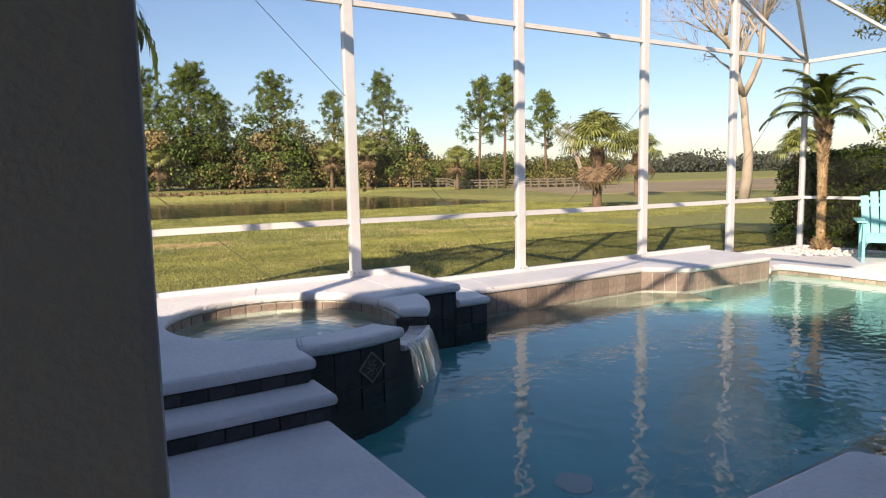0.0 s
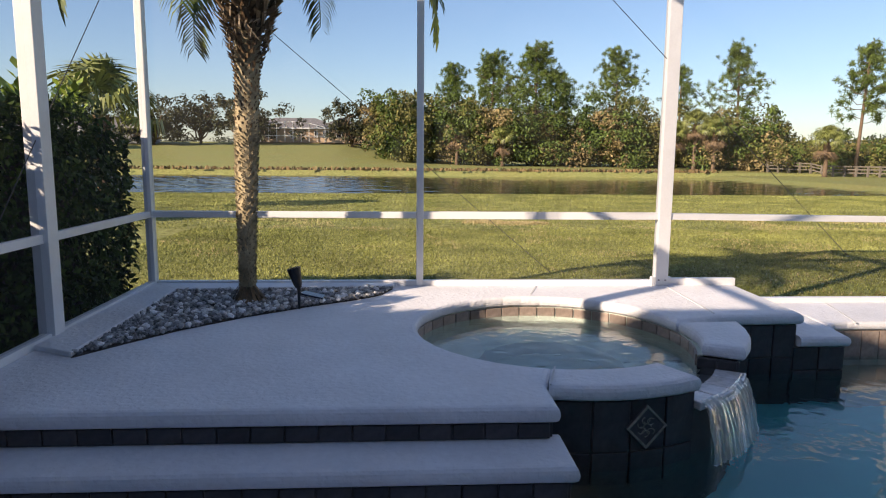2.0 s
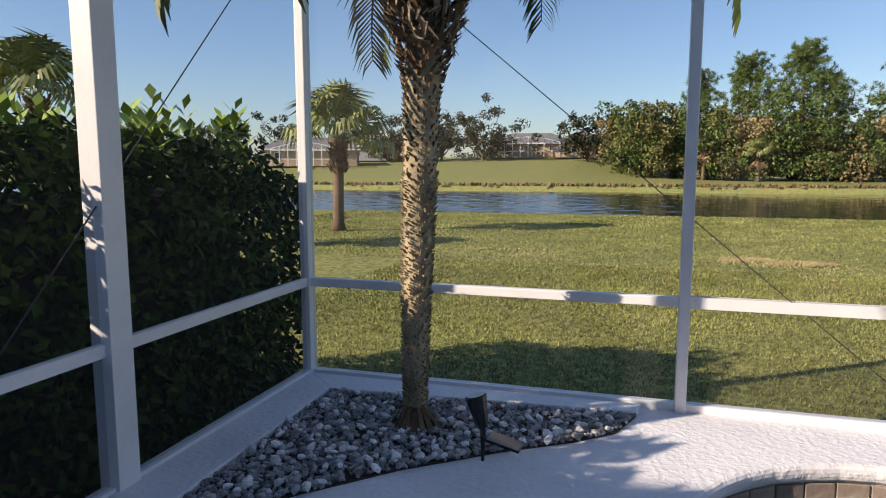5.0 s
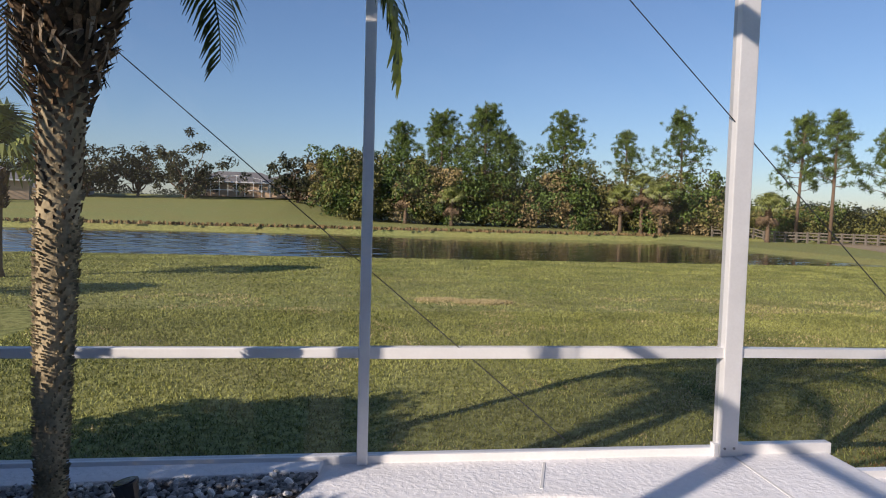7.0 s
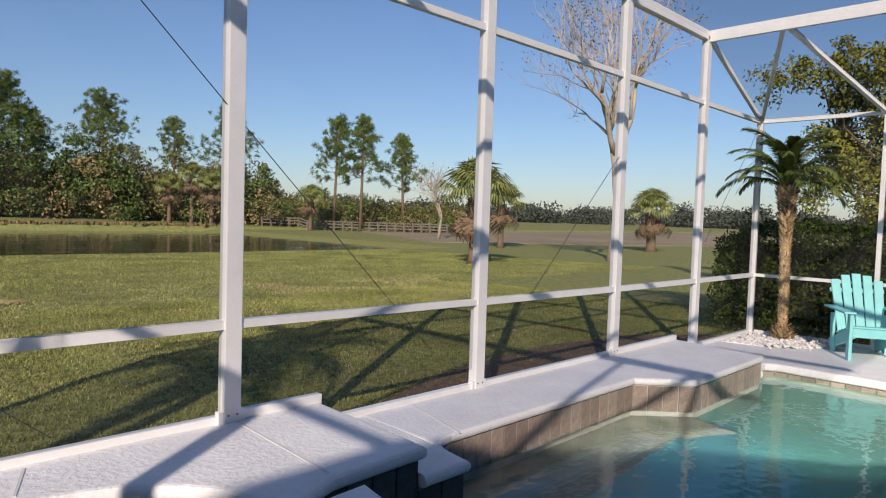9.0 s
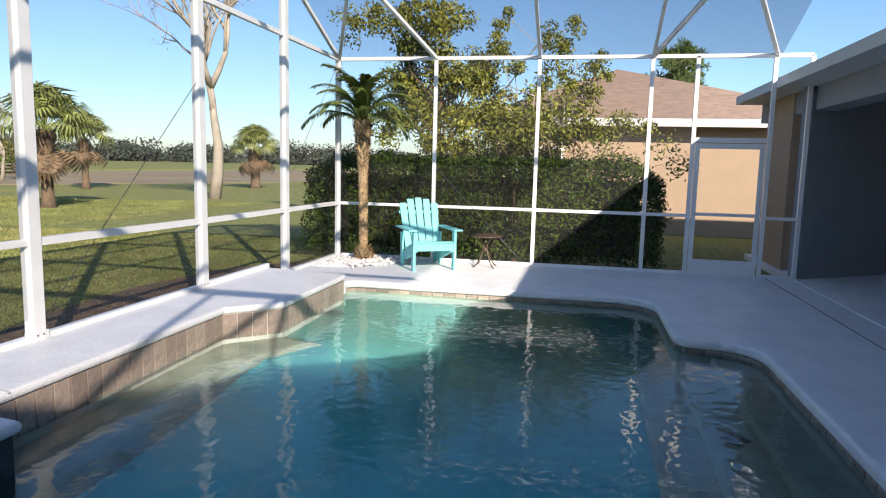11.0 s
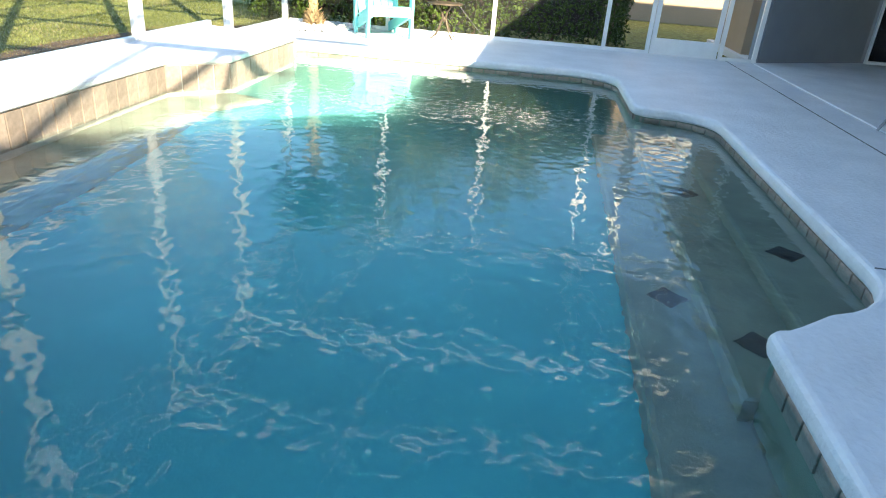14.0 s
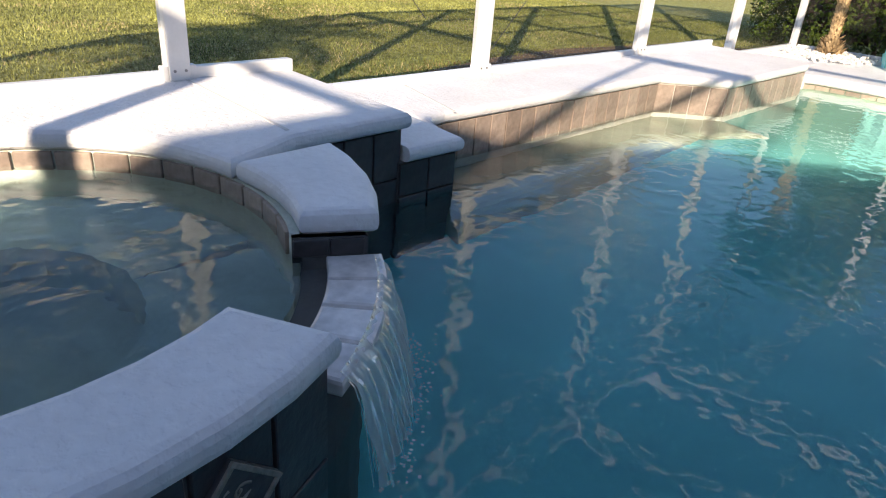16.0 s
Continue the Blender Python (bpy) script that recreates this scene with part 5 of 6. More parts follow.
def bare_tree(at, height, spread, r, label, seed, fork=0.30, leaf=0.12, n_leaf=1400):
    """A leafless tree that forks again and again into fine twigs, with a few dead leaves."""
    pick = random.Random(seed)
    ob = thing("tree", label, "tree", at)
    trunk, twigs, ends = bmesh.new(), bmesh.new(), []

    def grow(a, way, length, rad, level):
        pts = [a]
        for k in range(4):
            way = (way + Vector((pick.gauss(0, 0.10), pick.gauss(0, 0.10), pick.gauss(0.04, 0.06)))).normalized()
            pts.append(pts[-1] + way * length / 4)
        big = level < 3
        tube(trunk if big else twigs, pts, [rad * (1 - 0.14 * k) for k in range(5)], 7 if big else 3, big)
        if level >= 6:
            ends.append(pts[-1])
            return
        kids = (4, 4, 3, 3, 3, 3)[level]
        for k in range(kids):
            side = Vector((pick.gauss(0, 1), pick.gauss(0, 1), pick.gauss(0, 0.6)))
            side = (side - way * side.dot(way)).normalized()
            open_ = pick.uniform(0.35, 0.85) * (0.8 if level < 2 else 1.0)
            d = (way + side * open_ + Vector((0, 0, 0.10))).normalized()
            start = pts[pick.choice((2, 3, 4, 4))] if level else pts[pick.choice((3, 4))]
            grow(start, d, length * pick.uniform(0.58, 0.82), rad * 0.52, level + 1)

    grow(Vector((0, 0, 0)), Vector((0.12, -0.21, 1.0)).normalized(), height * fork, r, 0)
    part("trunk", trunk, M_PALE, ob, smooth=True)
    tagged(part("twigs", twigs, M_PALE, ob, "fine pale bare twigs"), kind="stuff")
    at_ = np.array([ends[pick.randrange(len(ends))] for _ in range(n_leaf)]) + rnd.normal(0, 0.12, (n_leaf, 3))
    tagged(part("dead_leaves", quads(leaves(at_, rnd.normal(0, 1, (n_leaf, 3)), leaf, leaf * 0.6)), M_DRYLEAF, ob, "scattered dry brown leaves"), kind="stuff")
    return ob


bare_tree((26.2, 12.7, -0.30), 14.5, 5.0, 0.30, "tall bare winter tree with pale limbs", 12, 0.36)
bt2 = spot_on(EYE, -45.0, 60)
bare_tree((*bt2, -0.4), 9.0, 2.6, 0.16, "bare leafless tree behind the fan palm", 5, 0.28, 0.2, 150)


def fan_palm(at, height, r, nf, length, label, skirt=False, lean=(0, 0)):
    ob = thing("palm_tree", label, "palm tree", at)
    bm = bmesh.new()
    tube(bm, [(lean[0] * f, lean[1] * f, height * f) for f in (0, 0.1, 0.4, 0.7, 0.85, 1.0)], [r * 1.5, r * 1.1, r, r, r * 1.5, r * 1.2], 10)
    part("trunk", bm, M_BARK, ob, smooth=True)
    bts = []
    for z in np.arange(height * 0.66, height, 0.07):
        boot_ring(bts, z, r * 1.3, 9, 0.16, 0.7, 0.02, (lean[0] * z / height, lean[1] * z / height))
    tagged(part("ragged_bark", quads(np.array(bts)), M_BOOT, ob, "brown old leaf bases"), kind="stuff")
    kinds = []
    for k in range(4):
        me = quads(fan_leaf(length * rnd.uniform(0.9, 1.1), length * 0.9, 24, 0.35))
        me.materials.append(M_FAN)
        kinds.append(me)
    for k in range(nf):
        f = new("leaf", kinds[k % 4])
        f.parent = ob
        f.matrix_basis = pose(lean[0], lean[1], height, 0, 0, k * 137.5) @ pose(0, 0, 0, rnd.uniform(-20, 20), -(82 - 104 * k / nf + rnd.uniform(-8, 8)), 0)
    if skirt:
        for k in range(nf // 4):
            f = new("dead_leaf", kinds[k % 4].copy())
            f.data.materials[0] = M_DRYLEAF
            f.parent = ob
            f.matrix_basis = pose(lean[0], lean[1], height * 0.92, 0, 0, k * 97) @ pose(0, 0, 0, rnd.uniform(-20, 20), 62 + rnd.uniform(-10, 18), 0)
    return ob


x, y = -11.45, 14.85
fan_palm((x, y, ground_z(x, y)), 2.75, 0.17, 22, 1.12, "fan palm standing on the lawn by the pond", lean=(0.05, 0.0))
x, y = 18.3, 14.5
fan_palm((x, y, ground_z(x, y)), 2.7, 0.20, 30, 1.05, "fan palm with yellow-green leaves on the lawn", True)
x, y = spot_on(EYE, -63.0, 48)
fan_palm((x, y, ground_z(x, y)), 2.6, 0.3, 30, 1.1, "fan palm with spreading roots near the field", True)
x, y = spot_on(EYE, -50.5, 46)
fan_palm((x, y, ground_z(x, y)), 3.0, 0.2, 24, 1.1, "fan palm with a brown skirt of dead leaves", True)
x, y = spot_on((-2.35, -3.6), 48.5, 17)
fan_palm((x, y, ground_z(x, y)), 3.3, 0.16, 22, 0.9, "fan palm behind the hedge", False)


def tuft(c, n, length):
    """A round brush of needles about a twig's end, fuller above."""
    d = unit(rnd.normal(0, 1, (n, 3)) + np.array([0, 0, 0.45]))
    side = unit(np.cross(d, rnd.normal(0, 1, (n, 3)))) * length * 0.09
    le = length * rnd.uniform(0.7, 1.15, (n, 1))
    a = c + d * le * 0.12
    return np.stack([a - side * 0.6, a + side * 0.6, c + d * le + side * 0.5, c + d * le - side * 0.5], 1)


def pine(at, height, label, crown=0.55, n=2600, spread=2.6, lumps=34, size=0.36):
    """A slash pine: bare straight trunk and separate flat tufts of needles."""
    ob = thing("pine_tree", label, "tree", at)
    bm = bmesh.new()
    lean = rnd.normal(0, 0.35, 2)
    top = Vector((lean[0], lean[1], height * 0.97))
    tube(bm, [top * f for f in (0, 0.3, 0.6, 0.85, 1.0)], [0.2, 0.17, 0.13, 0.07, 0.03], 7)
    out = []
    for k in range(lumps):
        f = crown + (1 - crown) * (k / lumps) ** 0.85
        base = top * (f * 0.97)
        a = k * 2.4 + rnd.uniform(-0.5, 0.5)
        full = ((f - crown) / (1 - crown))
        r = spread * (0.55 + 0.45 * math.sin(math.pi * min(1.0, full + 0.25))) * (1.0 - 0.62 * full ** 2.2) * rnd.uniform(0.45, 1.15)
        e = base + Vector((math.cos(a) * r, math.sin(a) * r, 0.35 * r * rnd.uniform(0.1, 1.3)))
        branch(bm, base, e, 0.055, 0.015, 0.12, 3, 4)
        for q in range(9):
            t = rnd.uniform(0.45, 1.05)
            c = np.array(base.lerp(e, t)) + rnd.normal(0, 0.30 * spread / 2.6, 3) * np.array([1, 1, 0.6])
            out.append(tuft(c, max(9, int(n * 2.2 / lumps / 6)), size * rnd.uniform(0.9, 1.5)))
    part("trunk", bm, M_BARK, ob, smooth=True)
    part("crown", quads(np.concatenate(out)), M_PINE, ob)
    return ob


def pine_at(yaw, dist, el, label, **kw):
    x, y = spot_on(EYE, yaw, dist)
    g = ground_z(x, y)
    return pine((x, y, g - 0.1), 1.72 - g + math.tan(radians(el)) * dist, label, **kw)


for yaw, dist, el, kw in ((-7.3, 88, 9.0, dict(crown=0.25, n=6000, spread=5.2, lumps=60)), (-4.0, 90, 8.0, dict(crown=0.22, n=4200, spread=4.4, lumps=46)),
                          (-11.3, 84, 9.6, dict(crown=0.25, n=7000, spread=5.8, lumps=72)), (-14.0, 92, 7.2, dict(crown=0.25, n=3000, spread=3.8, lumps=34)), (-18.0, 86, 9.0, dict(crown=0.36, n=4200, spread=4.9, lumps=44)),
                          (-23.1, 90, 7.6, dict(crown=0.45, n=2000, spread=3.6, lumps=26)), (-27.6, 88, 9.1, dict(crown=0.38, n=3000, spread=4.0, lumps=36)),
                          (-35.9, 80, 8.6, dict(crown=0.42, n=2600, spread=3.6, lumps=30)), (-38.2, 78, 8.9, dict(crown=0.45, n=2200, spread=2.8, lumps=28)),
                          (-41.9, 82, 7.3, dict(crown=0.42, n=2200, spread=2.9, lumps=28))):
    pine_at(yaw, dist, el, "tall slash pine beyond the pond", **kw)
x, y = spot_on(EYE, -97.0, 42)
pine((x, y, -0.2), 9.5, "pine behind the neighbouring house", crown=0.35, n=2600, spread=2.8, lumps=30, size=0.34)

# scrub belt under the pines: uneven bushes of several kinds
M_SCRUBS = [M_SHRUB, mat("dark green scrub leaves", (0.045, 0.085, 0.02), 0.6, vary=0.3, scale=0.2, bump=0, island=0.5, tint=(0.09, 0.13, 0.03), spec=0.2),
            mat("dry brown scrub", (0.20, 0.145, 0.075), 0.8, vary=0.3, scale=0.2, bump=0, island=0.5, tint=(0.24, 0.19, 0.09), spec=0.1)]
SCRUB_LABELS = ["belt of olive green scrub beyond the pond", "belt of dark green scrub beyond the pond", "dry brown scrub and dead growth beyond the pond"]


def scrub(n, yaw0, yaw1, d0, d1, tall0, tall1, leaf):
    kinds = [[], [], []]
    for k in range(n):
        yaw, dist = rnd.uniform(yaw0, yaw1), rnd.uniform(d0, d1)
        x, y = spot_on(EYE, yaw, dist)
        tall, r = rnd.uniform(tall0, tall1) * rnd.uniform(0.6, 1.0), rnd.uniform(1.0, 2.4)
        g = ground_z(x, y)
        which = int(rnd.choice(3, p=[0.46, 0.38, 0.16]))
        for q in range(7):
            c = (x + rnd.normal(0, r * 0.5), y + rnd.normal(0, r * 0.5), g + tall * rnd.uniform(0.12, 0.88))
            s_ = rnd.uniform(0.35, 0.75) * r
            p, d = ball(58, c, (s_, s_, s_ * 0.8), 0.45)
            kinds[which].append(leaves(p, d + np.array([0, 0, 0.3]), leaf, leaf * 0.55))
    for m, lab, bits in zip(M_SCRUBS, SCRUB_LABELS, kinds):
        tagged(place("scrub_belt", quads(np.concatenate(bits)), m), lab, "shrubs", kind="stuff")


scrub(230, -20, 3.0, 78, 96, 6.0, 12.0, 0.42)
scrub(120, -31, -19, 78, 96, 4.0, 9.5, 0.40)
scrub(120, -47, -29, 80, 110, 1.6, 5.6, 0.34)
for yaw, dist, h in ((-24.5, 78, 5.0), (-26.0, 77, 4.2), (-4.5, 79, 3.6), (-8.5, 78, 3.0), (-34.0, 76, 3.4), (-22.8, 78, 3.8)):
    x, y = spot_on(EYE, yaw, dist)
    fan_palm((x, y, ground_z(x, y)), h, 0.2, 26, 1.15, "cabbage palm among the scrub", True)

# oaks and houses on the far bank
for yaw, dist, h, sp in ((20.5, 118, 9.5, 6.5), (17.0, 122, 10, 6.5), (13.5, 118, 10, 7), (4.6, 112, 9.0, 5.5), (1.8, 108, 9.5, 6), (24.5, 135, 12, 7), (30.5, 150, 11, 7), (35.5, 150, 11, 8), (41, 150, 11, 8), (0.2, 100, 8, 5)):
    x, y = spot_on(EYE, yaw, dist)
    leafy_tree((x, y, ground_z(x, y) - 0.2), h * 0.82, sp * 0.8, 2900, 50, 1.35, 0.62, M_OAK, "rounded dark oak on the far bank", 0.3, None, base=0.1, limbs=11)


def far_house(at, turn, w, d, h, wall, roof, label, cage_w=0):
    ob = thing("house", label, "house", at, turn)
    part("wall", block((-w / 2, -d / 2, 0), (w / 2, d / 2, h), 0.02), wall, ob)
    bm = bmesh.new()
    o = 0.6
    base = [bm.verts.new(p) for p in ((-w / 2 - o, -d / 2 - o, h), (w / 2 + o, -d / 2 - o, h), (w / 2 + o, d / 2 + o, h), (-w / 2 - o, d / 2 + o, h))]
    ri = [bm.verts.new(p) for p in ((-w / 2 + d * 0.42, 0, h + d * 0.22), (w / 2 - d * 0.42, 0, h + d * 0.22))]
    for f in ((0, 1, 5, 4), (1, 2, 5), (2, 3, 4, 5), (3, 0, 4)):
        vs = base + ri
        bm.faces.new([vs[i] for i in f])
    bm.faces.new(base[::-1])
    part("roof", bm, roof, ob)
    part("fascia", block((-w / 2 - o, -d / 2 - o - 0.04, h - 0.2), (w / 2 + o, -d / 2 - o, h + 0.02)), M_SOFFIT, ob)
    for k in range(3):
        x = -w / 2 + w * (k + 0.6) / 3.4
        win = part("window", block((x - 0.5, -d / 2 - 0.06, 0.9), (x + 0.5, -d / 2 - 0.01, 2.2)), M_FRAME, ob)
        part("pane", block((x - 0.43, -d / 2 - 0.09, 0.97), (x + 0.43, -d / 2 - 0.065, 2.13)), M_GLASSDARK, win)
    if cage_w:
        for k in range(9):
            x = -cage_w / 2 + cage_w * k / 8
            top = 2.6 + 0.9 * math.sin(math.pi * k / 8)
            part("cage_post", block((x - 0.05, -d / 2 - 6, 0), (x + 0.05, -d / 2 - 5.9, top)), M_FRAME, ob)
            part("cage_rafter", bar(bmesh.new(), (x, -d / 2 - 5.95, top), (x, -d / 2, h), 0.1, 0.1), M_FRAME, ob)
            if k < 8:
                top2 = 2.6 + 0.9 * math.sin(math.pi * (k + 1) / 8)
                part("cage_beam", bar(bmesh.new(), (x, -d / 2 - 5.95, top), (x + cage_w / 8, -d / 2 - 5.95, top2), 0.1, 0.1), M_FRAME, ob)
                part("cage_rail", block((x, -d / 2 - 5.98, 1.0), (x + cage_w / 8, -d / 2 - 5.92, 1.1)), M_FRAME, ob)
                part("cage_rail", block((x, -d / 2 - 5.98, 2.3), (x + cage_w / 8, -d / 2 - 5.92, 2.4)), M_FRAME, ob)
    return ob


for yaw, dist, w, wall, roof, label, cw, tw in ((9.3, 128, 15, M_BEIGE, M_GREYROOF, "beige house with a white screened pool cage across the pond", 11, 6), (28.0, 112, 15, M_BEIGE, M_GREYROOF, "beige house with grey hip roof and screened pool cage", 10, 22),
                                                 (22.5, 125, 10, M_STUCCO, M_GREYROOF, "grey house with dark hip roof across the pond", 0, 15), (5.4, 124, 8, M_BEIGE, M_GREYROOF, "low beige house partly hidden by oaks", 0, 0)):
    x, y = spot_on(EYE, yaw, dist)
    far_house((x, y, ground_z(x, y) - 0.05), tw, w, 9, 2.7, wall, roof, label, cw)

# neighbouring house by the hedge
nb = thing("house", "neighbouring beige stucco house with brown tiled hip roof", "house", (21.0, -4.2, -0.1))
part("wall", block((-4.5, -6.5, 0), (8, 2.6, 3.0), 0.02), M_BEIGE, nb)
bm = bmesh.new()
vs = [bm.verts.new(p) for p in ((-5.1, -7.1, 3.0), (8.6, -7.1, 3.0), (8.6, 3.2, 3.0), (-5.1, 3.2, 3.0), (0.2, -0.9, 5.0), (3.4, -0.9, 5.0))]
for f in ((0, 1, 5, 4), (1, 2, 5), (2, 3, 4, 5), (3, 0, 4), (3, 2, 1, 0)):
    bm.faces.new([vs[i] for i in f])
part("roof", bm, M_ROOF, nb, "brown tiled hip roof")
part("fascia", block((-5.14, -7.1, 2.82), (-5.09, 3.2, 3.02)), M_SOFFIT, nb, "white fascia board")
part("fascia", block((-5.1, 3.19, 2.82), (8.6, 3.24, 3.02)), M_SOFFIT, nb, "white fascia board")
win = part("window", block((-4.56, 0.6, 1.0), (-4.5, 1.9, 2.3)), M_FRAME, nb)
part("pane", block((-4.59, 0.68, 1.08), (-4.565, 1.82, 2.22)), M_GLASSDARK, win)
stub = place("wall_side", block((9.9, -7.75, -0.1), (11.4, -7.4, 3.0), 0.01), M_BEIGE)
tagged(stub, "beige stucco side wall of the house beyond the screen door", "wall", kind="structure")

# fence beyond the pond
fence = thing("fence", "weathered split-rail wooden fence beyond the pond", "fence", (0, 0, 0))
prev = None
for k in range(22):
    yaw = -30.0 - k * 0.75
    x, y = spot_on(EYE, yaw, 79)
    z = ground_z(x, y)
    part("post", block((x - 0.09, y - 0.09, z - 0.1), (x + 0.09, y + 0.09, z + 1.15), 0.01), M_WOODF, fence)
    if prev:
        for h in (0.4, 0.75, 1.05):
            part("rail", bar(bmesh.new(), (*prev[:2], prev[2] + h), (x, y, z + h), 0.06, 0.12, 0.0), M_WOODF, fence)
    prev = (x, y, z)

# far ridge of woods at the horizon
far = []
for k in range(300):
    yaw = rnd.uniform(-80, 62)
    dist = rnd.uniform(300, 420)
    x, y = spot_on(EYE, yaw, dist)
    tall = rnd.uniform(5, 12)
    p, d = ball(420, (x, y, tall * 0.42), (rnd.uniform(6, 14), 8, tall * 0.6), 0.2)
    far.append(leaves(p, d + np.array([0, 0, 0.4]), 1.4, 1.0))
tagged(place("far_woods", quads(np.concatenate(far)), M_HAZE), "hazy dark line of far woods", "woods", kind="stuff")
field = place("field", slab([(34, 33), (60, 22), (160, 40), (190, 120), (60, 86)], -0.6, -0.315), M_FIELD)
tagged(field, "dry brown field beyond the lawn", "field", kind="structure")

# ---- bank edges, mulch, lawn grass ----
banks = []
for x in np.arange(-60, 31, 0.22):
    for yb, h in ((62.3, 0.28), (63.2, 0.22), (26.7, 0.10)):
        b = np.array([x + rnd.uniform(-0.1, 0.1), yb + rnd.normal(0, 0.35), ground_z(x, yb) if yb > 60 else -0.55])
        for _ in range(2):
            a = rnd.uniform(0, 3.14)
            s = np.array([math.cos(a), math.sin(a), 0]) * rnd.uniform(0.05, 0.2)
            t = np.array([rnd.normal(0, 0.12), rnd.normal(0, 0.12), h * rnd.uniform(0.6, 1.4)])
            banks.append([b - s, b + s, b + t + s * 0.6, b + t - s * 0.6])
tagged(place("bank_grass", quads(np.array(banks)), M_BANK), "reddish brown grass along the pond banks", "grass", kind="stuff")
mulch = place("mulch_strip", slab([(1.0, 0.14), (8.6, 0.14), (8.6, 0.5), (7.4, 1.3), (5.6, 1.6), (4.2, 1.5), (3.0, 1.25), (2.2, 0.95), (1.0, 0.5)], -0.16, -0.085), M_MULCH)
tagged(mulch, "thin brown mulch and dead grass along the screen", "mulch", kind="structure")


def blades(n, x0, x1, y0, y1, h, material, name, label, thin=None):
    x, y = rnd.uniform(x0, x1, n), rnd.uniform(y0, y1, n)
    if thin:
        keep_ = thin(x, y)
        x, y = x[keep_], y[keep_]
    m = len(x)
    z = -0.10 - 0.25 * np.clip((y - 4) / 20.0, 0, 1)
    b = np.stack([x, y, z], 1)
    a = rnd.uniform(0, 6.283, m)
    s = np.stack([np.cos(a), np.sin(a), 0 * a], 1) * (0.004 + 0.0007 * np.clip(y, 0, 30))[:, None]
    t = np.stack([rnd.normal(0, 0.5, m), rnd.normal(0, 0.5, m), np.ones(m)], 1) * (h * rnd.uniform(0.6, 1.3, m))[:, None]
    v = np.stack([b - s, b + s, b + t], 1)
    return tagged(place(name, quads(v), material), label, "grass", kind="stuff")


def straw(x, y):
    k = np.array([noise.noise(Vector((p, q, 3.0)) * 0.9) for p, q in zip(x, y)])
    near = np.exp(-((x - 0.2) ** 2 / 1.2 + (y - 10.5) ** 2 / 0.5))
    return (k > 0.18) | (near > 0.35) | (y < 0.7)


def off_mulch(x, y):
    edge = np.interp(x, [-5, 0.2, 1.0, 2.2, 3.0, 4.2, 5.6, 7.4, 8.6, 8.8], [0.22, 0.30, 0.62, 0.85, 1.15, 1.45, 1.55, 1.25, 0.5, 0.1])
    return y > edge + rnd.normal(0, 0.22, len(x))


blades(230000, -7, 12, 0.15, 9, 0.030, M_BLADE, "lawn_grass", "short green lawn grass near the screen", off_mulch)
blades(150000, -16, 24, 9, 26, 0.036, M_BLADE, "lawn_grass", "short green lawn grass further out")
M_DEADBLADE = mat("dead brown grass", (0.19, 0.105, 0.05), 0.85, vary=0.35, scale=1.2, bump=0, island=0.5, tint=(0.27, 0.17, 0.085), spec=0.1)
blades(26000, 0.2, 8.6, 0.14, 1.7, 0.028, M_DEADBLADE, "dead_grass", "dead brown grass and litter along the screen", lambda x, y: ~off_mulch(x, y))
blades(45000, -7, 12, 0.15, 11.5, 0.035, M_DRYBLADE, "dry_grass", "dry straw-coloured patches in the lawn", straw)


def worn(x, y):
    k = np.array([noise.noise(Vector((p, q, 8.0)) * 2.2) for p, q in zip(x, y)])
    a = ((x + 0.35) / 0.55) ** 2 + ((y - 10.75) / 0.30) ** 2
    b = ((x - 0.55) / 0.60) ** 2 + ((y - 10.35) / 0.30) ** 2
    return np.minimum(a, b) + k * 1.1 < 1.0


blades(26000, -1.4, 1.6, 9.8, 11.4, 0.055, M_DRYBLADE, "dry_grass", "worn straw-coloured patch in the lawn", worn)
# ---- tiles, last ----


def tile_mesh(w, h, material, depth=0.014):
    me = bpy.data.meshes.new("tile")
    b = block((-w / 2, -depth, -h / 2), (w / 2, 0.004, h / 2), 0.003, None, 1)
    b.to_mesh(me)
    b.free()
    me.materials.append(material)
    return me


def tile_run(line, rows, w, gap, material, parent, flip=1):
    """Rows of tiles along a wall line, each a piece of its own; rows are (top, bottom)."""
    pts = [Vector((x, y, 0)) for x, y in line]
    for top, bottom in rows:
        for a, b in zip(pts, pts[1:]):
            d = b - a
            n = max(1, round(d.length / w))
            me = tile_mesh(d.length / n - gap, top - bottom - gap, material)
            ang = math.degrees(math.atan2(d.y, d.x)) + (180 if flip < 0 else 0)
            for k in range(n):
                p = a + d * (k + 0.5) / n
                t = new("tile", me)
                t.parent = parent
                t.matrix_basis = pose(p.x, p.y, (top + bottom) / 2, 0, 0, ang)


def chain(pts, w):
    """A curved line cut into even steps of about w."""
    pts = [Vector(p) for p in pts]
    total = sum((b - a).length for a, b in zip(pts, pts[1:]))
    n = max(1, round(total / w))
    out, i, run = [tuple(pts[0])], 0, 0.0
    for k in range(1, n):
        want = total * k / n
        while run + (pts[i + 1] - pts[i]).length < want:
            run += (pts[i + 1] - pts[i]).length
            i += 1
        out.append(tuple(pts[i].lerp(pts[i + 1], (want - run) / (pts[i + 1] - pts[i]).length)))
    return out + [tuple(pts[-1])]


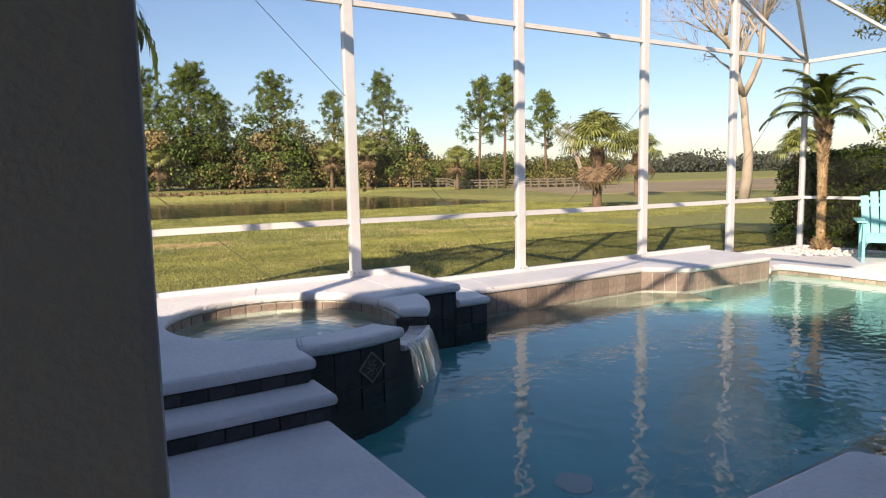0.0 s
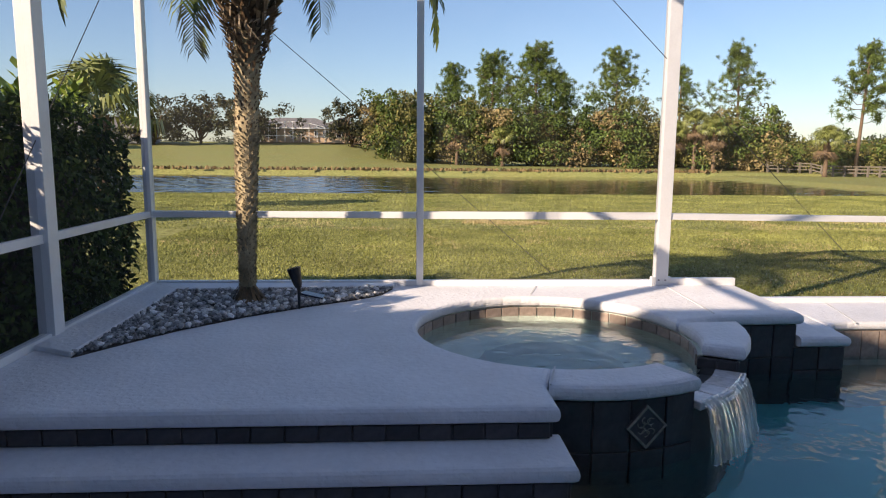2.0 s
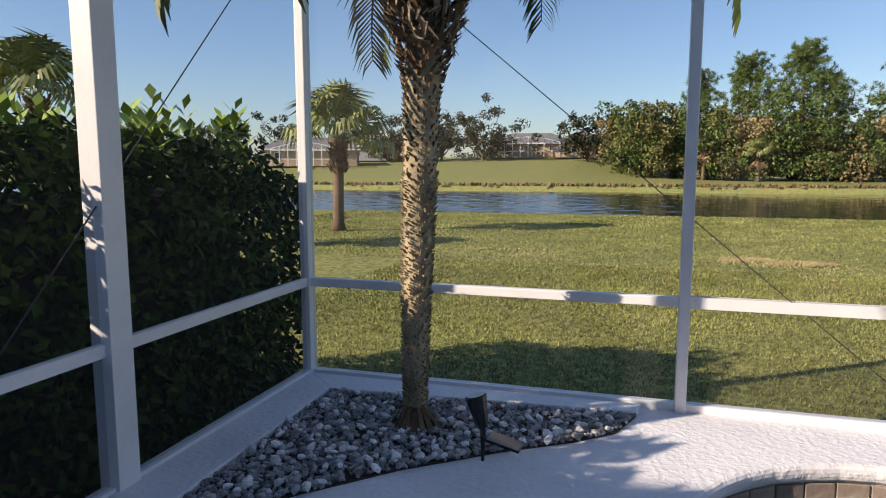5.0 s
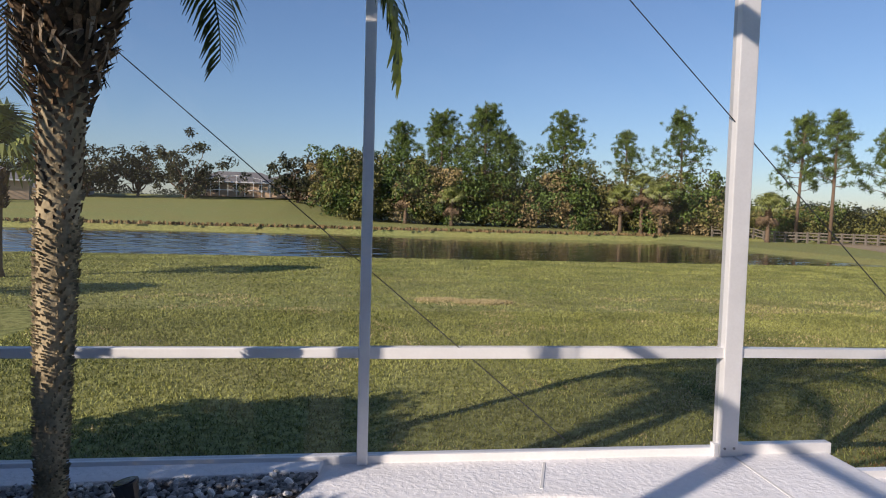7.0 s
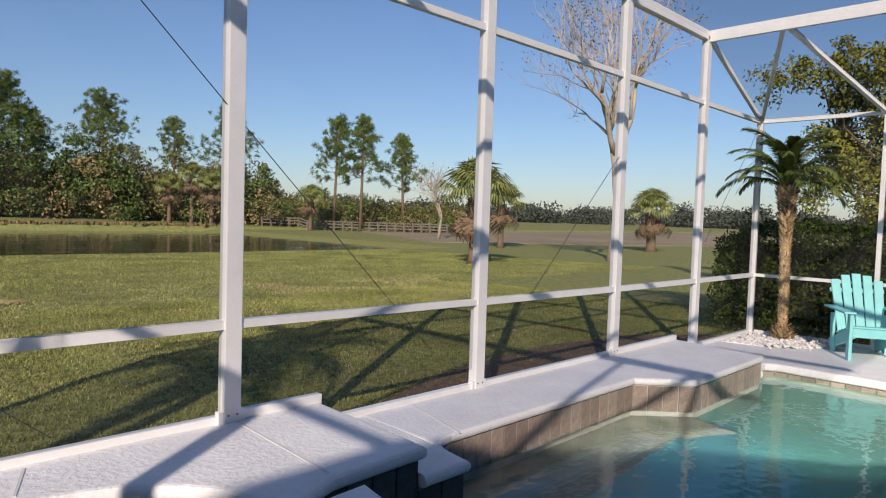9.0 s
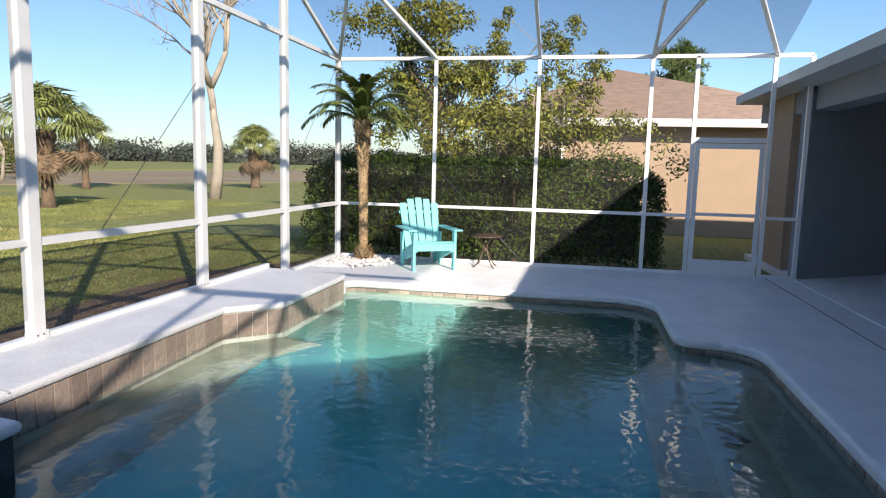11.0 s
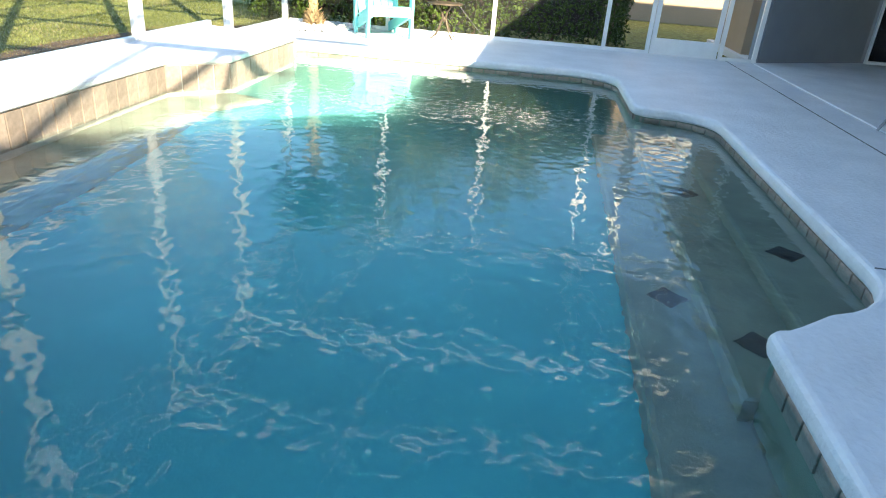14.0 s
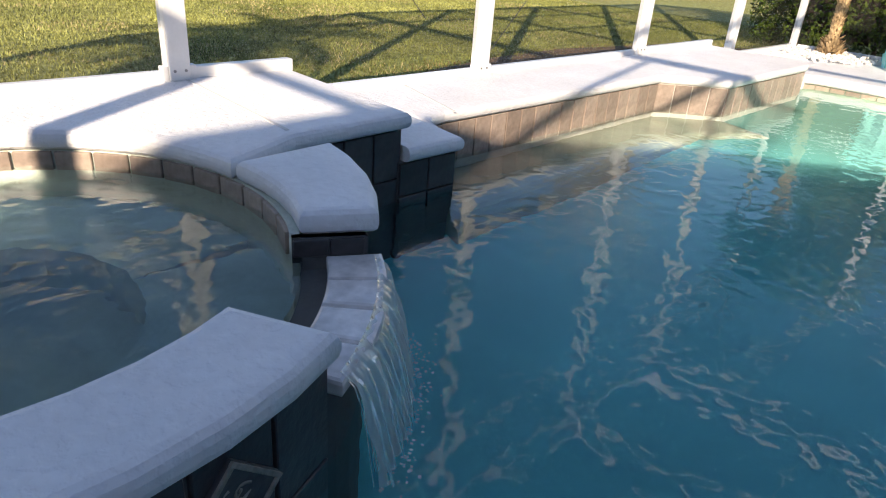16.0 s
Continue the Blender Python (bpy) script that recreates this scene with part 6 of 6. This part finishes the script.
tile_run(LWALL[3:], [(ZL - 0.072, ZW - 0.09)], 0.155, 0.011, M_TILE, ledgewall)
tile_run(chain(LWALL[:4], 0.15), [(ZL - 0.072, ZW - 0.09)], 0.15, 0.011, M_TILE, ledgewall)
tile_run(chain(offset_line(POOL_E, 0.035), 0.155), [(-0.102, -0.26)], 0.155, 0.011, M_TILE, poolwall)
tile_run(chain(offset_line(POOL_S, 0.035), 0.155), [(-0.102, -0.26)], 0.155, 0.011, M_TILE, poolwall)
tile_run(chain(arc(CX, CY, SO - 0.045, 248, 360 + WEIR0, 20), 0.2), [(ZD - 0.087, -0.03), (-0.03, -0.30)], 0.2, 0.01, M_DTILE, shell_out)
tile_run(chain(arc(CX, CY, SO - 0.045, WEIR1, 8, 10), 0.2), [(ZD - 0.087, -0.03), (-0.03, -0.30)], 0.2, 0.01, M_DTILE, shell_out2)
tile_run([(-0.10, -1.12), (0.62, -1.09), (0.655, -0.2)], [(ZD - 0.087, 0.0), (0.0, -0.30)], 0.2, 0.01, M_DTILE, blockwall)
tile_run([(0.60, -1.11), (1.00, -1.11), (1.02, -0.80)], [(ZL - 0.087, -0.1), (-0.1, -0.30)], 0.16, 0.01, M_DTILE, lowwall)
tile_run([(X0 - 0.06, -2.85), (-1.64, -2.85), (-1.64, -2.52)], [(ZD - 0.087, ZS + 0.002)], 0.155, 0.007, M_DTILE, riser_a)
tile_run([(X0 - 0.06, -3.11), (-1.61, -3.11), (-1.61, -2.80)], [(ZS - 0.082, 0.002)], 0.155, 0.007, M_DTILE, riser_b)
tile_run(chain(arc(CX, CY, SR + 0.03, 360 + WEIR0 - 4, WEIR1 + 4, 50), 0.15), [(ZD - 0.087, ZSW - 0.06)], 0.15, 0.011, M_TILE, spa_in)
for a, nm in ((WEIR0, 1), (WEIR1, -1)):
    r0, r1 = SR + 0.03, SO - 0.045
    A = (CX + r0 * math.cos(radians(a)), CY + r0 * math.sin(radians(a)))
    B = (CX + r1 * math.cos(radians(a)), CY + r1 * math.sin(radians(a)))
    endwall = place("spa_wall_5", wall_strip([A, B] if nm < 0 else [B, A], ZSW - 0.05, ZD - 0.085, -0.03), M_DGROUT)
    tagged(endwall, "tiled end of the spa wall at the spillway", "spa wall", kind="structure")
    tile_run([A, B] if nm < 0 else [B, A], [(ZD - 0.087, ZSW)], 0.12, 0.006, M_DTILE, endwall)
# carved diamond tile on the spa wall
ang = -78.0
dm = thing("diamond_tile", "carved pale stone diamond tile set in the dark spa wall", "tile", (CX + (SO - 0.028) * math.cos(radians(ang)), CY + (SO - 0.028) * math.sin(radians(ang)), 0.105), ang + 90)
q = pose(0, 0, 0, 0, 45, 0)
part("plate", block((-0.085, -0.006, -0.085), (0.085, 0.012, 0.085), 0.004, q), M_DTILE, dm)
for s in (-1, 1):
    part("border", block((-0.085, -0.012, s * 0.078 - 0.006), (0.085, -0.004, s * 0.078 + 0.006), 0.002, q), M_RELIEF, dm)
    part("border", block((s * 0.078 - 0.006, -0.012, -0.072), (s * 0.078 + 0.006, -0.004, 0.072), 0.002, q), M_RELIEF, dm)
for k in range(7):
    a = k * 0.9
    r = 0.0 if k == 0 else 0.036
    bm = bmesh.new()
    tube(bm, [(r * math.cos(a) + 0.022 * math.cos(u), -0.008 - 0.004 * math.sin(u * 2), r * math.sin(a) + 0.018 * math.sin(u)) for u in np.linspace(a, a + 4.6, 9)], 0.0035, 5)
    part("carving", bm, M_RELIEF, dm)
